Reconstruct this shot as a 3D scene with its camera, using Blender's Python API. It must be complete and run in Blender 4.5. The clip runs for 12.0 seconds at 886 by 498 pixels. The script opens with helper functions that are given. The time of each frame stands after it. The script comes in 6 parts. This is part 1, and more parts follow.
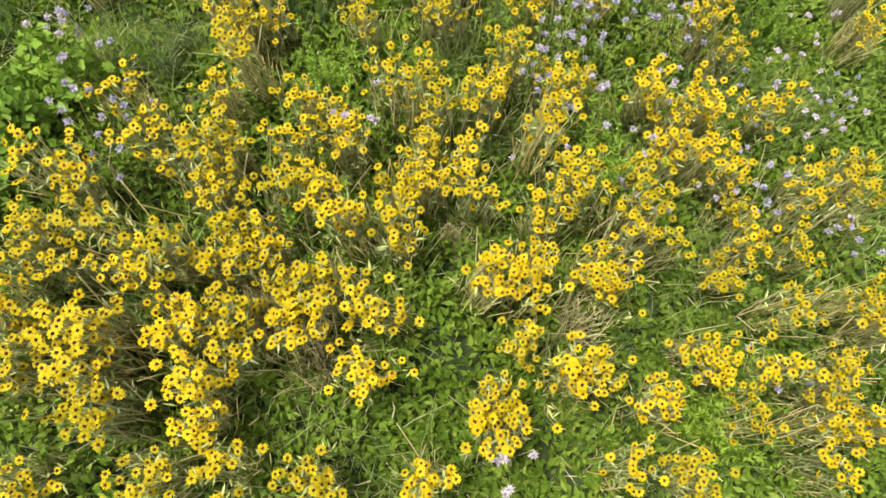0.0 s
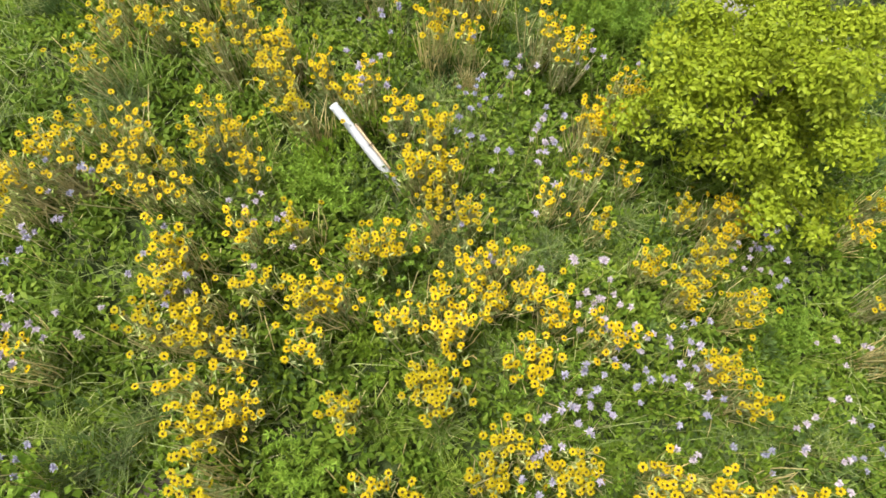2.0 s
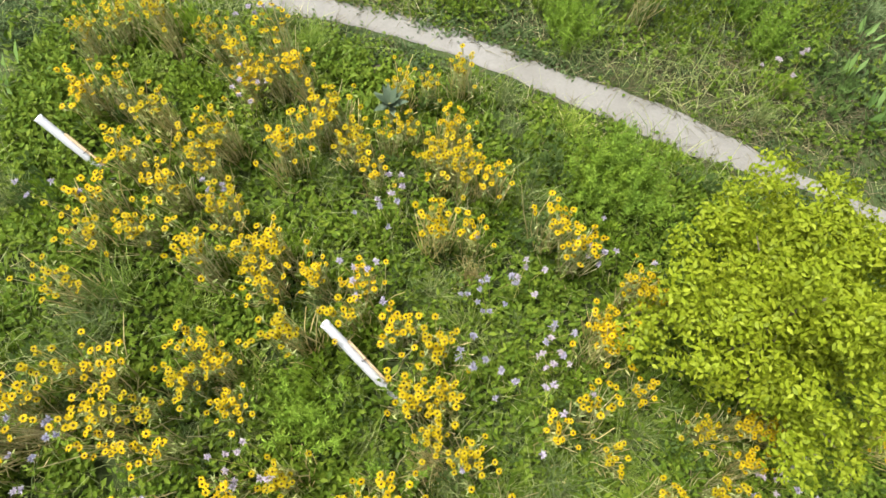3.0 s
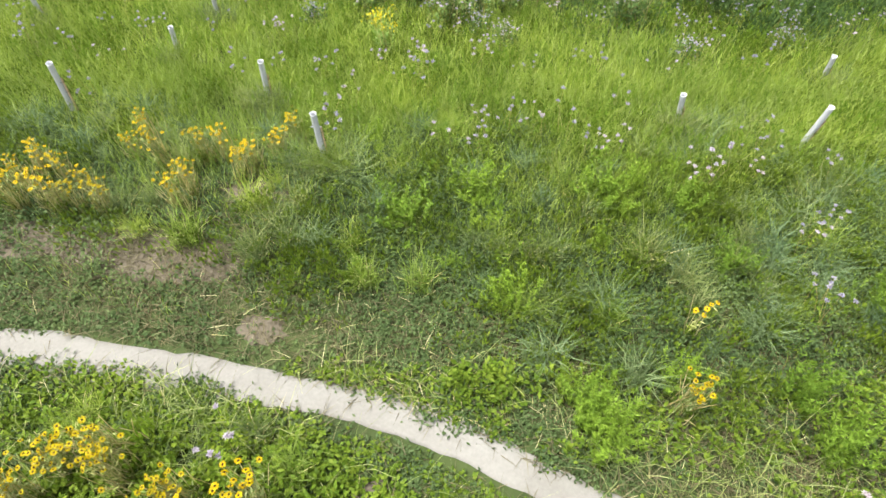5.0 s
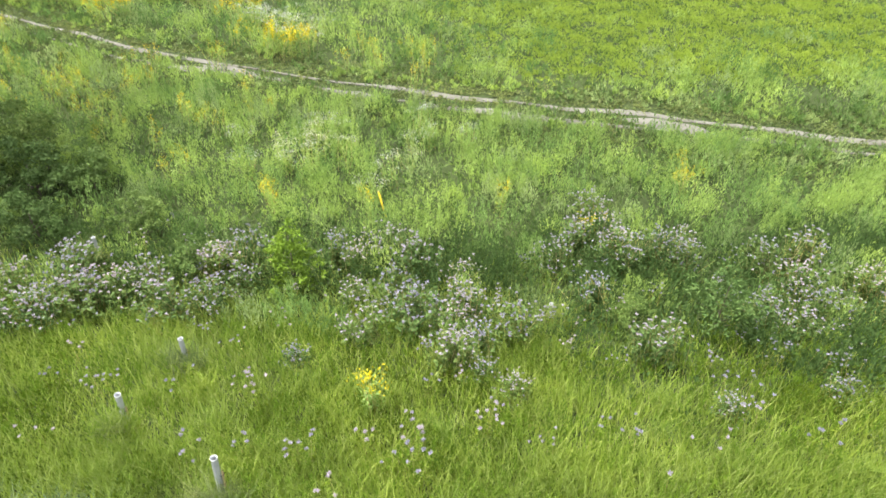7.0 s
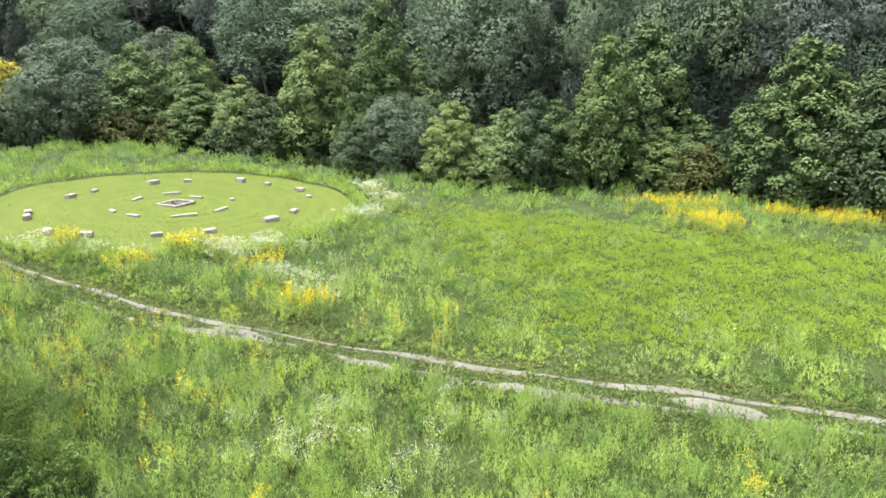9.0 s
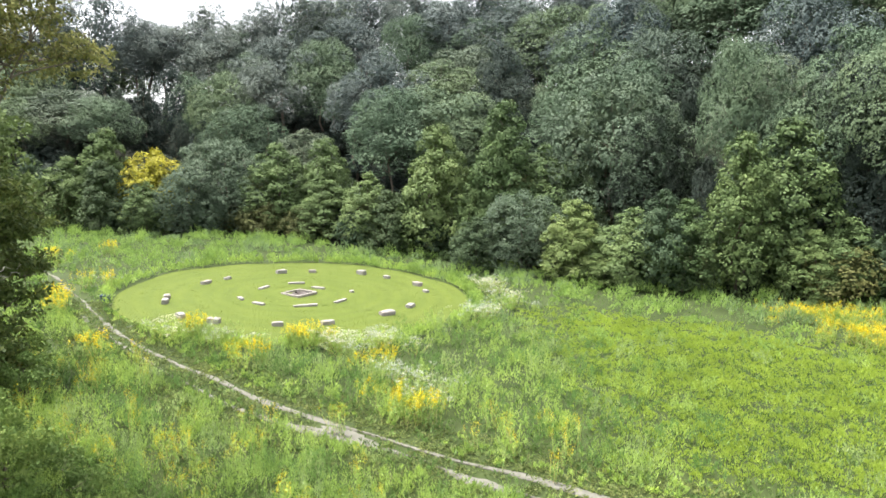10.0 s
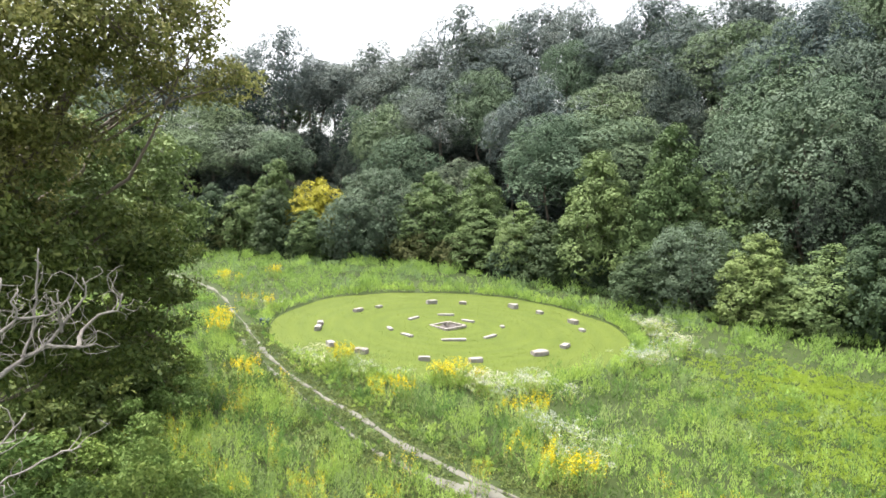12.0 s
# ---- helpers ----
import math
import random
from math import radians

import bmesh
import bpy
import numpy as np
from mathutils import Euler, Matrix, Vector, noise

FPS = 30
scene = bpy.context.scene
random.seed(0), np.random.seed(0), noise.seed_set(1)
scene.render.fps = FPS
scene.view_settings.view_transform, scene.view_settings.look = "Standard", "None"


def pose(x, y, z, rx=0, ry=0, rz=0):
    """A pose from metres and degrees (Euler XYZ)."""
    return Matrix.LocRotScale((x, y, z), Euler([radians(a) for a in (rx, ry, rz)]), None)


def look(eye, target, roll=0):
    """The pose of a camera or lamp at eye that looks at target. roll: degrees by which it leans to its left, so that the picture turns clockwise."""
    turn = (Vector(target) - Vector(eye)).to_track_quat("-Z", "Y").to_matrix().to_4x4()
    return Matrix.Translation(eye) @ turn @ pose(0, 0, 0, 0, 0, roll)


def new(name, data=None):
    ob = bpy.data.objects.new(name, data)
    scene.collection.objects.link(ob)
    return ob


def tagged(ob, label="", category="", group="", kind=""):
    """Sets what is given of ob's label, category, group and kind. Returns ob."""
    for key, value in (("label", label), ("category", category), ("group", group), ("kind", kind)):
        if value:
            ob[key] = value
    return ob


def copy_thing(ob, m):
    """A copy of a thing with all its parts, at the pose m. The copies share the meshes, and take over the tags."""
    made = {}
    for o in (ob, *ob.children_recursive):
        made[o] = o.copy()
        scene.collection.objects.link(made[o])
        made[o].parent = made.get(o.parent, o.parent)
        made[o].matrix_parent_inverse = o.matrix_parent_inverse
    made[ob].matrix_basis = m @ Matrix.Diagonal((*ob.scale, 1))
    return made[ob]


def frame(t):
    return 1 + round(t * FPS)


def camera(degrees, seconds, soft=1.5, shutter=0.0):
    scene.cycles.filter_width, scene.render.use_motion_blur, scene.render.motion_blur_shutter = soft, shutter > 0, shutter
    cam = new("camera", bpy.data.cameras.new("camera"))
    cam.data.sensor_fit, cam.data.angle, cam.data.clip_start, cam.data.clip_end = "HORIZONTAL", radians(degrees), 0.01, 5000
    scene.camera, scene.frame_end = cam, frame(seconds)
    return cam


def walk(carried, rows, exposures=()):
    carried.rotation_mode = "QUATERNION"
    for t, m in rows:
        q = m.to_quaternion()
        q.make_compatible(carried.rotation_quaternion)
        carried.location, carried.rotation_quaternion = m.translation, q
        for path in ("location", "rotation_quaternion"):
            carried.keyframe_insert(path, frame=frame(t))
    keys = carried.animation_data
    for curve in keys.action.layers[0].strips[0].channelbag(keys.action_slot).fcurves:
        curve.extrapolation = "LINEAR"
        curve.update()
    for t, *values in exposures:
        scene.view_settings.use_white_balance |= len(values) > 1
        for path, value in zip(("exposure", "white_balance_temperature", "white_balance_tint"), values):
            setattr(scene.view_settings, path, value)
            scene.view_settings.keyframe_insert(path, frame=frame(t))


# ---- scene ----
cam = camera(69.5, 12.0, soft=1.6)
EXPOSURE = 1.6
PATH = [
    (0, (0.013, -1.128, 7.062), (0.023, -0.493, 5.165), -0.0),
    (0.5, (0.076, -0.428, 7.195), (0.082, 0.175, 5.289), 0.0),
    (1, (0.105, 0.182, 7.268), (0.111, 0.82, 5.372), 0.0),
    (1.5, (0.126, 0.872, 7.348), (0.132, 1.559, 5.469), -0.0),
    (2, (0.135, 1.653, 7.459), (0.141, 2.375, 5.593), 0.0),
    (2.5, (0.146, 2.446, 7.566), (0.15, 3.217, 5.72), -0.0),
    (3, (0.162, 3.505, 7.722), (0.161, 4.256, 5.868), -0.0),
    (3.2, (0.165, 3.936, 7.714), (0.158, 4.686, 5.86), 0.0),
    (4.8, (0.12, 6.482, 7.923), (0.107, 7.538, 6.225), -0.1),
    (5, (0.106, 6.756, 7.925), (0.093, 7.868, 6.264), -0.0),
    (5.5, (0.084, 7.47, 7.937), (0.072, 8.717, 6.373), 0.0),
    (6, (0.069, 8.19, 7.985), (0.057, 9.567, 6.535), 0.1),
    (6.5, (0.082, 8.9, 8.001), (0.067, 10.406, 6.685), 0.0),
    (7, (0.061, 9.611, 8.016), (0.046, 11.231, 6.843), -0.0),
    (7.2, (0.065, 9.9, 8.043), (0.049, 11.559, 6.928), -0.0),
    (8.8, (-0.214, 12.093, 8.75), (-0.235, 13.986, 8.105), -0.0),
    (9, (-0.213, 12.194, 8.767), (-0.282, 14.109, 8.196), -0.0),
    (9.5, (-0.294, 12.926, 8.706), (-0.562, 14.867, 8.309), -0.0),
    (10, (-0.442, 13.47, 8.731), (-0.878, 15.402, 8.447), 0.0),
    (10.5, (-0.508, 13.896, 8.685), (-1.143, 15.779, 8.461), 0.1),
    (11, (-0.685, 14.361, 8.669), (-1.498, 16.178, 8.474), 0.0),
    (11.5, (-0.889, 14.859, 8.666), (-1.772, 16.643, 8.474), -0.0),
    (12, (-1.242, 15.654, 8.68), (-2.129, 17.436, 8.486), 0.0),
]
walk(cam, [(t, look(eye, target, roll)) for t, eye, target, roll in PATH], ((0, EXPOSURE), (3, EXPOSURE), (5, EXPOSURE + 0.28), (7, EXPOSURE + 0.3), (9, EXPOSURE + 0.42), (12, EXPOSURE + 0.36)))


# ---------------------------------------------------------------- the land
YS = (-60, -10, 0, 2.5, 5, 8, 10, 12.6, 14, 15.5, 17, 19, 22, 26, 30, 600)
ADD = (9.0, 4.1, 3.15, 2.85, 2.65, 2.4, 2.15, 1.92, 1.62, 1.22, 0.8, 0.18, -0.22, -0.2, 0.0, 0.0)


def treeline(x):
    """Where the wood begins, as y over x."""
    return np.interp(x, (-100, -60, -37, -23, -13, -6, 8, 20, 30, 90), (52, 66, 71, 68, 67, 64, 61, 55.5, 52, 36))


def height(x, y):
    """The lie of the land: a bank under the start, a level meadow, a wooded hill behind it."""
    x, y = np.asarray(x, float), np.asarray(y, float)
    z = -1.05 * np.tanh((x + 18) / 18) + sum(np.interp(y + d, YS, ADD) for d in (-0.8, 0, 0.8)) / 3
    z = z - 0.16 * np.clip(x, -12, 12) * np.clip((11 - y) / 7, 0, 1)
    far = np.clip((y - treeline(x) - 4) / 75, 0, 1)
    z = z + far * far * (3 - 2 * far) * (22 + 6 * np.tanh((x + 15) / 45))
    return z + 0.05 * np.sin(0.9 * x + 0.4 * y) * np.sin(0.7 * y - 0.5 * x)


rng = np.random.default_rng(7)

# ---------------------------------------------------------------- light
world = bpy.data.worlds.new("world")
scene.world = world
world.use_nodes = True
wn, wl = world.node_tree.nodes, world.node_tree.links
sky = wn.new("ShaderNodeTexSky")
sky.sky_type, sky.sun_disc = "NISHITA", False
sky.sun_elevation, sky.sun_rotation = radians(74), radians(278)
sky.dust_density, sky.air_density = 4.0, 1.0
veil = wn.new("ShaderNodeHueSaturation")  # thin cloud takes most of the blue out
veil.inputs["Saturation"].default_value = 0.22
wl.new(sky.outputs[0], veil.inputs["Color"])
wl.new(veil.outputs[0], wn["Background"].inputs[0])
wn["Background"].inputs[1].default_value = 0.138
sun = new("sun", bpy.data.lights.new("sun", "SUN"))
sun.data.energy, sun.data.angle, sun.data.color = 2.6, radians(14), (1.0, 0.95, 0.87)
sun.matrix_world = look((0, 0, 60), (17, -2.4, 0))


# ---------------------------------------------------------------- materials
def ramp_between(nt, fac, colours, start=0.0):
    r = nt.nodes.new("ShaderNodeValToRGB")
    els = r.color_ramp.elements
    while len(els) < len(colours):
        els.new(0.5)
    for k, c in enumerate(colours):
        els[k].position, els[k].color = start + (1 - 2 * start) * k / max(1, len(colours) - 1), (*c, 1)
    nt.links.new(fac, r.inputs[0])
    return r.outputs[0]


def mix_colour(nt, fac, a, b, mode="MIX"):
    m = nt.nodes.new("ShaderNodeMix")
    m.data_type, m.blend_type = "RGBA", mode
    for sock, v in ((m.inputs["Factor"], fac), (m.inputs["A"], a), (m.inputs["B"], b)):
        if isinstance(v, (int, float)):
            sock.default_value = v
        elif isinstance(v, tuple):
            sock.default_value = (*v, 1)
        else:
            nt.links.new(v, sock)
    return m.outputs["Result"]


def noise_out(nt, scale, detail=3.0, space="Object", rough=0.55):
    co = nt.nodes.new("ShaderNodeTexCoord")
    n = nt.nodes.new("ShaderNodeTexNoise")
    n.inputs["Scale"].default_value, n.inputs["Detail"].default_value = scale, detail
    n.inputs["Roughness"].default_value = rough
    nt.links.new(co.outputs[space], n.inputs["Vector"])
    return n.outputs["Fac"]


def foliage(name, colours, rough=0.5, through_light=0.35, patch=0.6, tint=0.5):
    """Leaf and petal surface: each leaf its own shade, slow changes over the ground, some light let through."""
    m = bpy.data.materials.new(name)
    m.use_nodes = True
    nt = m.node_tree
    bsdf, out = nt.nodes["Principled BSDF"], nt.nodes["Material Output"]
    geo, info = nt.nodes.new("ShaderNodeNewGeometry"), nt.nodes.new("ShaderNodeObjectInfo")
    col = ramp_between(nt, geo.outputs["Random Per Island"], colours)
    slow = ramp_between(nt, noise_out(nt, patch), [(0.55, 0.6, 0.55), (1.0, 1.0, 1.0), (1.35, 1.25, 1.15)], 0.3)
    col = mix_colour(nt, tint, col, slow, "MULTIPLY")
    each = ramp_between(nt, info.outputs["Random"], [(0.68, 0.75, 0.78), (1.0, 1.0, 1.0), (1.3, 1.2, 1.02)])
    col = mix_colour(nt, 0.8, col, each, "MULTIPLY")
    nt.links.new(col, bsdf.inputs["Base Color"])
    bsdf.inputs["Roughness"].default_value = rough
    bsdf.inputs["Specular IOR Level"].default_value = 0.12
    if through_light:
        tr, mx = nt.nodes.new("ShaderNodeBsdfTranslucent"), nt.nodes.new("ShaderNodeMixShader")
        mx.inputs[0].default_value = through_light
        nt.links.new(col, tr.inputs["Color"])
        nt.links.new(bsdf.outputs[0], mx.inputs[1])
        nt.links.new(tr.outputs[0], mx.inputs[2])
        nt.links.new(mx.outputs[0], out.inputs["Surface"])
    return m


def solid(name, colours, scale=6.0, rough=0.8, bump=0.3, fine=60.0, metal=0.0):
    """Earth, stone, bark and the like: two scales of colour change and a relief."""
    m = bpy.data.materials.new(name)
    m.use_nodes = True
    nt = m.node_tree
    bsdf = nt.nodes["Principled BSDF"]
    col = ramp_between(nt, noise_out(nt, scale, 5.0), colours)
    grain = ramp_between(nt, noise_out(nt, fine, 4.0), [(0.72, 0.72, 0.72), (1.15, 1.15, 1.15)])
    col = mix_colour(nt, 0.8, col, grain, "MULTIPLY")
    nt.links.new(col, bsdf.inputs["Base Color"])
    bsdf.inputs["Roughness"].default_value, bsdf.inputs["Metallic"].default_value = rough, metal
    bsdf.inputs["Specular IOR Level"].default_value = 0.25
    b = nt.nodes.new("ShaderNodeBump")
    b.inputs["Strength"].default_value, b.inputs["Distance"].default_value = bump, 0.03
    nt.links.new(noise_out(nt, fine * 0.5, 6.0), b.inputs["Height"])
    nt.links.new(b.outputs[0], bsdf.inputs["Normal"])
    return m


earth_m = solid("earth", [(0.02, 0.028, 0.009), (0.032, 0.048, 0.012), (0.05, 0.066, 0.018)], 0.8, 0.95, 0.5, 25)
sand_m = solid("sandy_path", [(0.1164, 0.1105, 0.0969), (0.1589, 0.1541, 0.1397), (0.1849, 0.183, 0.1709)], 1.6, 0.95, 0.4, 30)
rut_m = solid("worn_track", [(0.06302, 0.06512, 0.04153), (0.1234, 0.12, 0.1009), (0.1562, 0.1533, 0.1341)], 1.0, 0.95, 0.4, 14)
bare_m = solid("bare_soil", [(0.04807, 0.04464, 0.02747), (0.08927, 0.07559, 0.05495), (0.1236, 0.1065, 0.08246)], 2.0, 0.95, 0.5, 40)
lawn_m = solid("mown_grass", [(0.05179, 0.07659, 0.01004), (0.06998, 0.09576, 0.01226), (0.08521, 0.1095, 0.01673)], 0.5, 0.9, 0.5, 9)
rock_m = solid("grey_stone", [(0.1458, 0.1386, 0.1312), (0.2624, 0.2479, 0.2333), (0.3645, 0.3426, 0.3281)], 2.5, 0.85, 0.5, 14)
pink_rock_m = solid("pinkish_stone", [(0.1658, 0.1403, 0.1286), (0.255, 0.2314, 0.2143), (0.3315, 0.3225, 0.307)], 3.0, 0.85, 0.5, 14)
ash_m = solid("ash_and_char", [(0.02, 0.02, 0.02), (0.07, 0.06, 0.055), (0.12, 0.11, 0.1)], 4.0, 0.95, 0.5, 20)
bark_m = solid("bark", [(0.06, 0.05, 0.04), (0.12, 0.1, 0.08), (0.2, 0.18, 0.15)], 3.0, 0.9, 0.7, 18)
dead_m = solid("weathered_dead_wood", [(0.136, 0.1232, 0.1105), (0.2125, 0.1955, 0.1785), (0.289, 0.272, 0.255)], 4.0, 0.8, 0.4, 25)
tube_m = solid("translucent_white_tube", [(0.34, 0.3536, 0.3672), (0.408, 0.4216, 0.4352), (0.4624, 0.4692, 0.476)], 2.0, 0.45, 0.1, 20)
stake_m = solid("oak_stake", [(0.25, 0.18, 0.1), (0.36, 0.27, 0.17)], 3.0, 0.8, 0.3, 30)
yellow_paint_m = solid("yellow_paint", [(0.75, 0.5, 0.02), (0.85, 0.6, 0.04)], 3.0, 0.5, 0.1, 20)
blue_m = solid("dull_blue_plastic", [(0.03, 0.05, 0.1), (0.05, 0.08, 0.14)], 3.0, 0.5, 0.1, 20)

leaf_m = foliage("broad_leaf", [(0.06182, 0.1084, 0.009354), (0.09891, 0.1541, 0.0135), (0.1608, 0.217, 0.02495)], 0.6, 0.3, 0.9)
fern_m = foliage("light_feathery_leaf", [(0.1037, 0.1836, 0.01746), (0.1469, 0.2387, 0.0243), (0.1901, 0.2846, 0.03888)], 0.55, 0.35, 1.2)
grass_m = foliage("grass_blade", [(0.108, 0.1566, 0.0486), (0.1836, 0.2376, 0.081), (0.2916, 0.3348, 0.1512)], 0.5, 0.35, 0.5, 0.5)
bright_grass_m = foliage("sunny_grass_blade", [(0.1723, 0.2624, 0.0385), (0.2614, 0.3574, 0.05988), (0.3683, 0.4467, 0.1426)], 0.5, 0.4, 0.7, 0.8)
straw_m = foliage("dry_straw", [(0.4392, 0.366, 0.161), (0.6149, 0.527, 0.2635), (0.7906, 0.7027, 0.4099)], 0.7, 0.2, 1.5, 0.3)
stem_m = foliage("stem", [(0.2, 0.22, 0.05), (0.38, 0.35, 0.13), (0.56, 0.49, 0.27)], 0.6, 0.15, 1.5, 0.3)
petal_m = foliage("yellow_petal", [(0.2779, 0.1893, 0.0008), (0.3241, 0.2384, 0.0012), (0.3551, 0.2725, 0.0032)], 0.65, 0.25, 2.0, 0.15)
pale_leaf_m = foliage("pale_stalk_leaf", [(0.1802, 0.234, 0.0624), (0.2948, 0.337, 0.117), (0.4095, 0.4306, 0.195)], 0.65, 0.3, 1.5, 0.3)
cone_m = foliage("dark_brown_cone", [(0.015, 0.008, 0.004), (0.04, 0.02, 0.008)], 0.8, 0.0, 2.0, 0.2)
lilac_m = foliage("pale_lilac_petal", [(0.2743, 0.2454, 0.3342), (0.3484, 0.32, 0.3936), (0.4076, 0.3841, 0.4383)], 0.6, 0.35, 2.0, 0.2)
cream_m = foliage("cream_white_petal", [(0.3366, 0.3534, 0.2777), (0.4376, 0.4544, 0.3787), (0.5217, 0.5302, 0.4629)], 0.6, 0.3, 2.0, 0.2)
gold_m = foliage("golden_spray", [(0.467, 0.3657, 0.0072), (0.5465, 0.4452, 0.0132), (0.5962, 0.5088, 0.024)], 0.6, 0.25, 2.0, 0.2)
plume_m = foliage("meadow_leaf", [(0.2372, 0.3522, 0.0802), (0.3001, 0.4267, 0.1084), (0.3768, 0.508, 0.1625)], 0.55, 0.35, 0.9, 1.0)
low_m = foliage("low_bright_leaf", [(0.21, 0.308, 0.04095), (0.2559, 0.3573, 0.05686), (0.3083, 0.4067, 0.08644)], 0.55, 0.35, 0.35, 0.35)
deep_plume_m = foliage("deeper_meadow_leaf", [(0.1575, 0.266, 0.06981), (0.2054, 0.3257, 0.08975), (0.2602, 0.3922, 0.1296)], 0.55, 0.35, 0.9, 1.0)
grey_plume_m = foliage("grey_green_meadow_leaf", [(0.1861, 0.266, 0.1064), (0.2393, 0.3324, 0.1463), (0.3058, 0.4122, 0.1995)], 0.6, 0.35, 0.9, 0.9)
dusky_m = foliage("dusky_meadow_leaf", [(0.065, 0.115, 0.03), (0.09, 0.148, 0.04), (0.125, 0.185, 0.06)], 0.55, 0.3, 1.2, 0.7)
clover_m = foliage("clover_leaf", [(0.04713, 0.07803, 0.02475), (0.06854, 0.1056, 0.036), (0.09853, 0.1377, 0.05063)], 0.6, 0.25, 0.9, 0.8)
brown_turf_m = foliage("browned_blade", [(0.08415, 0.07225, 0.03506), (0.1403, 0.1192, 0.06311), (0.1963, 0.1734, 0.09817)], 0.8, 0.15, 1.2, 0.6)
blue_grass_m = foliage("bluish_grass_blade", [(0.09, 0.145, 0.06), (0.145, 0.21, 0.1), (0.22, 0.29, 0.15)], 0.5, 0.3, 1.5, 0.5)
lime_m = foliage("lime_green_leaf", [(0.108, 0.1512, 0.0072), (0.1584, 0.2117, 0.0108), (0.2088, 0.257, 0.0198)], 0.5, 0.35, 1.5, 0.4)
# dark olive leaf; on the bushes below the oak it paints shade
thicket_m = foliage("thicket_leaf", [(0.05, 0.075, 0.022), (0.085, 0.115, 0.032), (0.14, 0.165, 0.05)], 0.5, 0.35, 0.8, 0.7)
turf_m = foliage("trodden_turf_leaf", [(0.1, 0.135, 0.035), (0.14, 0.175, 0.048), (0.19, 0.2, 0.075)], 0.6, 0.25, 0.7, 0.8)
deep_dusk_m = foliage("bush_leaf", [(0.08, 0.135, 0.035), (0.115, 0.18, 0.05), (0.16, 0.225, 0.07)], 0.6, 0.3, 0.9, 0.8)
lawn_leaf_m = foliage("mown_blade", [(0.07035, 0.1007, 0.01242), (0.0879, 0.1202, 0.01584), (0.1055, 0.1366, 0.02072)], 0.6, 0.3, 0.3, 0.3)
# near black: the wood's shade is put into the litter's colour
floor_m = solid("shade_dark_litter", [(0.005, 0.006, 0.003), (0.009, 0.011, 0.005), (0.015, 0.017, 0.008)], 1.0, 0.95, 0.5, 8)
# darker than meadow_leaf: shade between the tall herbs is put into the colour
under_m = foliage("shaded_meadow_leaf", [(0.05768, 0.1064, 0.02688), (0.09229, 0.1512, 0.04032), (0.1384, 0.2072, 0.06048)], 0.6, 0.25, 0.8, 0.6)
tree_dark_m = foliage("deep_green_leaf", [(0.03604, 0.05916, 0.03036), (0.0424, 0.06834, 0.0345), (0.053, 0.0816, 0.0414)], 0.65, 0.12, 0.5, 0.7)
tree_mid_m = foliage("mid_green_leaf", [(0.06678, 0.1054, 0.03875), (0.08014, 0.1208, 0.04521), (0.09612, 0.1389, 0.0549)], 0.65, 0.12, 0.5, 0.7)
tree_grey_m = foliage("silvery_green_leaf", [(0.06688, 0.09784, 0.05967), (0.08093, 0.1149, 0.07161), (0.09924, 0.1341, 0.08954)], 0.6, 0.12, 0.5, 0.6)
tree_bright_m = foliage("fresh_green_leaf", [(0.08813, 0.1327, 0.0487), (0.1062, 0.1534, 0.05806), (0.1297, 0.178, 0.07494)], 0.6, 0.15, 0.5, 0.6)
tree_yellow_m = foliage("yellowing_leaf", [(0.189, 0.1966, 0.0216), (0.2363, 0.2359, 0.027), (0.2835, 0.2752, 0.0378)], 0.6, 0.15, 0.5, 0.6)
oak_leaf_m = foliage("olive_oak_leaf", [(0.1012, 0.115, 0.04089), (0.1712, 0.184, 0.06207), (0.2645, 0.2606, 0.09801)], 0.5, 0.35, 0.8, 0.7)
# distance haze is put into the hill leaves: paler, greyer, bluer
hill_leaf_m = foliage("hazed_wood_leaf", [(0.08035, 0.1047, 0.1033), (0.09258, 0.1174, 0.111), (0.1083, 0.1332, 0.1292)], 0.7, 0.1, 0.2, 0.7)
hill_mid_m = foliage("hazed_green_leaf", [(0.07457, 0.1132, 0.06911), (0.08755, 0.1289, 0.07833), (0.1038, 0.1477, 0.09215)], 0.7, 0.1, 0.2, 0.7)
hill_grey_m = foliage("hazed_greyish_leaf", [(0.07367, 0.1001, 0.0753), (0.08839, 0.118, 0.08605), (0.1079, 0.1401, 0.1054)], 0.7, 0.1, 0.2, 0.7)
tree_olive_m = foliage("olive_bush_leaf", [(0.06, 0.07, 0.024), (0.075, 0.085, 0.03), (0.095, 0.1, 0.04)], 0.65, 0.12, 0.5, 0.6)
# blued for haze too; young trees wear it as painted shade of the gaps
hill_dark_m = foliage("hazed_deep_leaf", [(0.03048, 0.04472, 0.03932), (0.03658, 0.05153, 0.04404), (0.04369, 0.06029, 0.0519)], 0.7, 0.1, 0.2, 0.7)


# ---------------------------------------------------------------- mesh tools
def unit(v):
    return v / np.maximum(1e-9, np.linalg.norm(v, axis=-1, keepdims=True))


def sphere_dirs(n):
    return unit(rng.normal(size=(n, 3)))


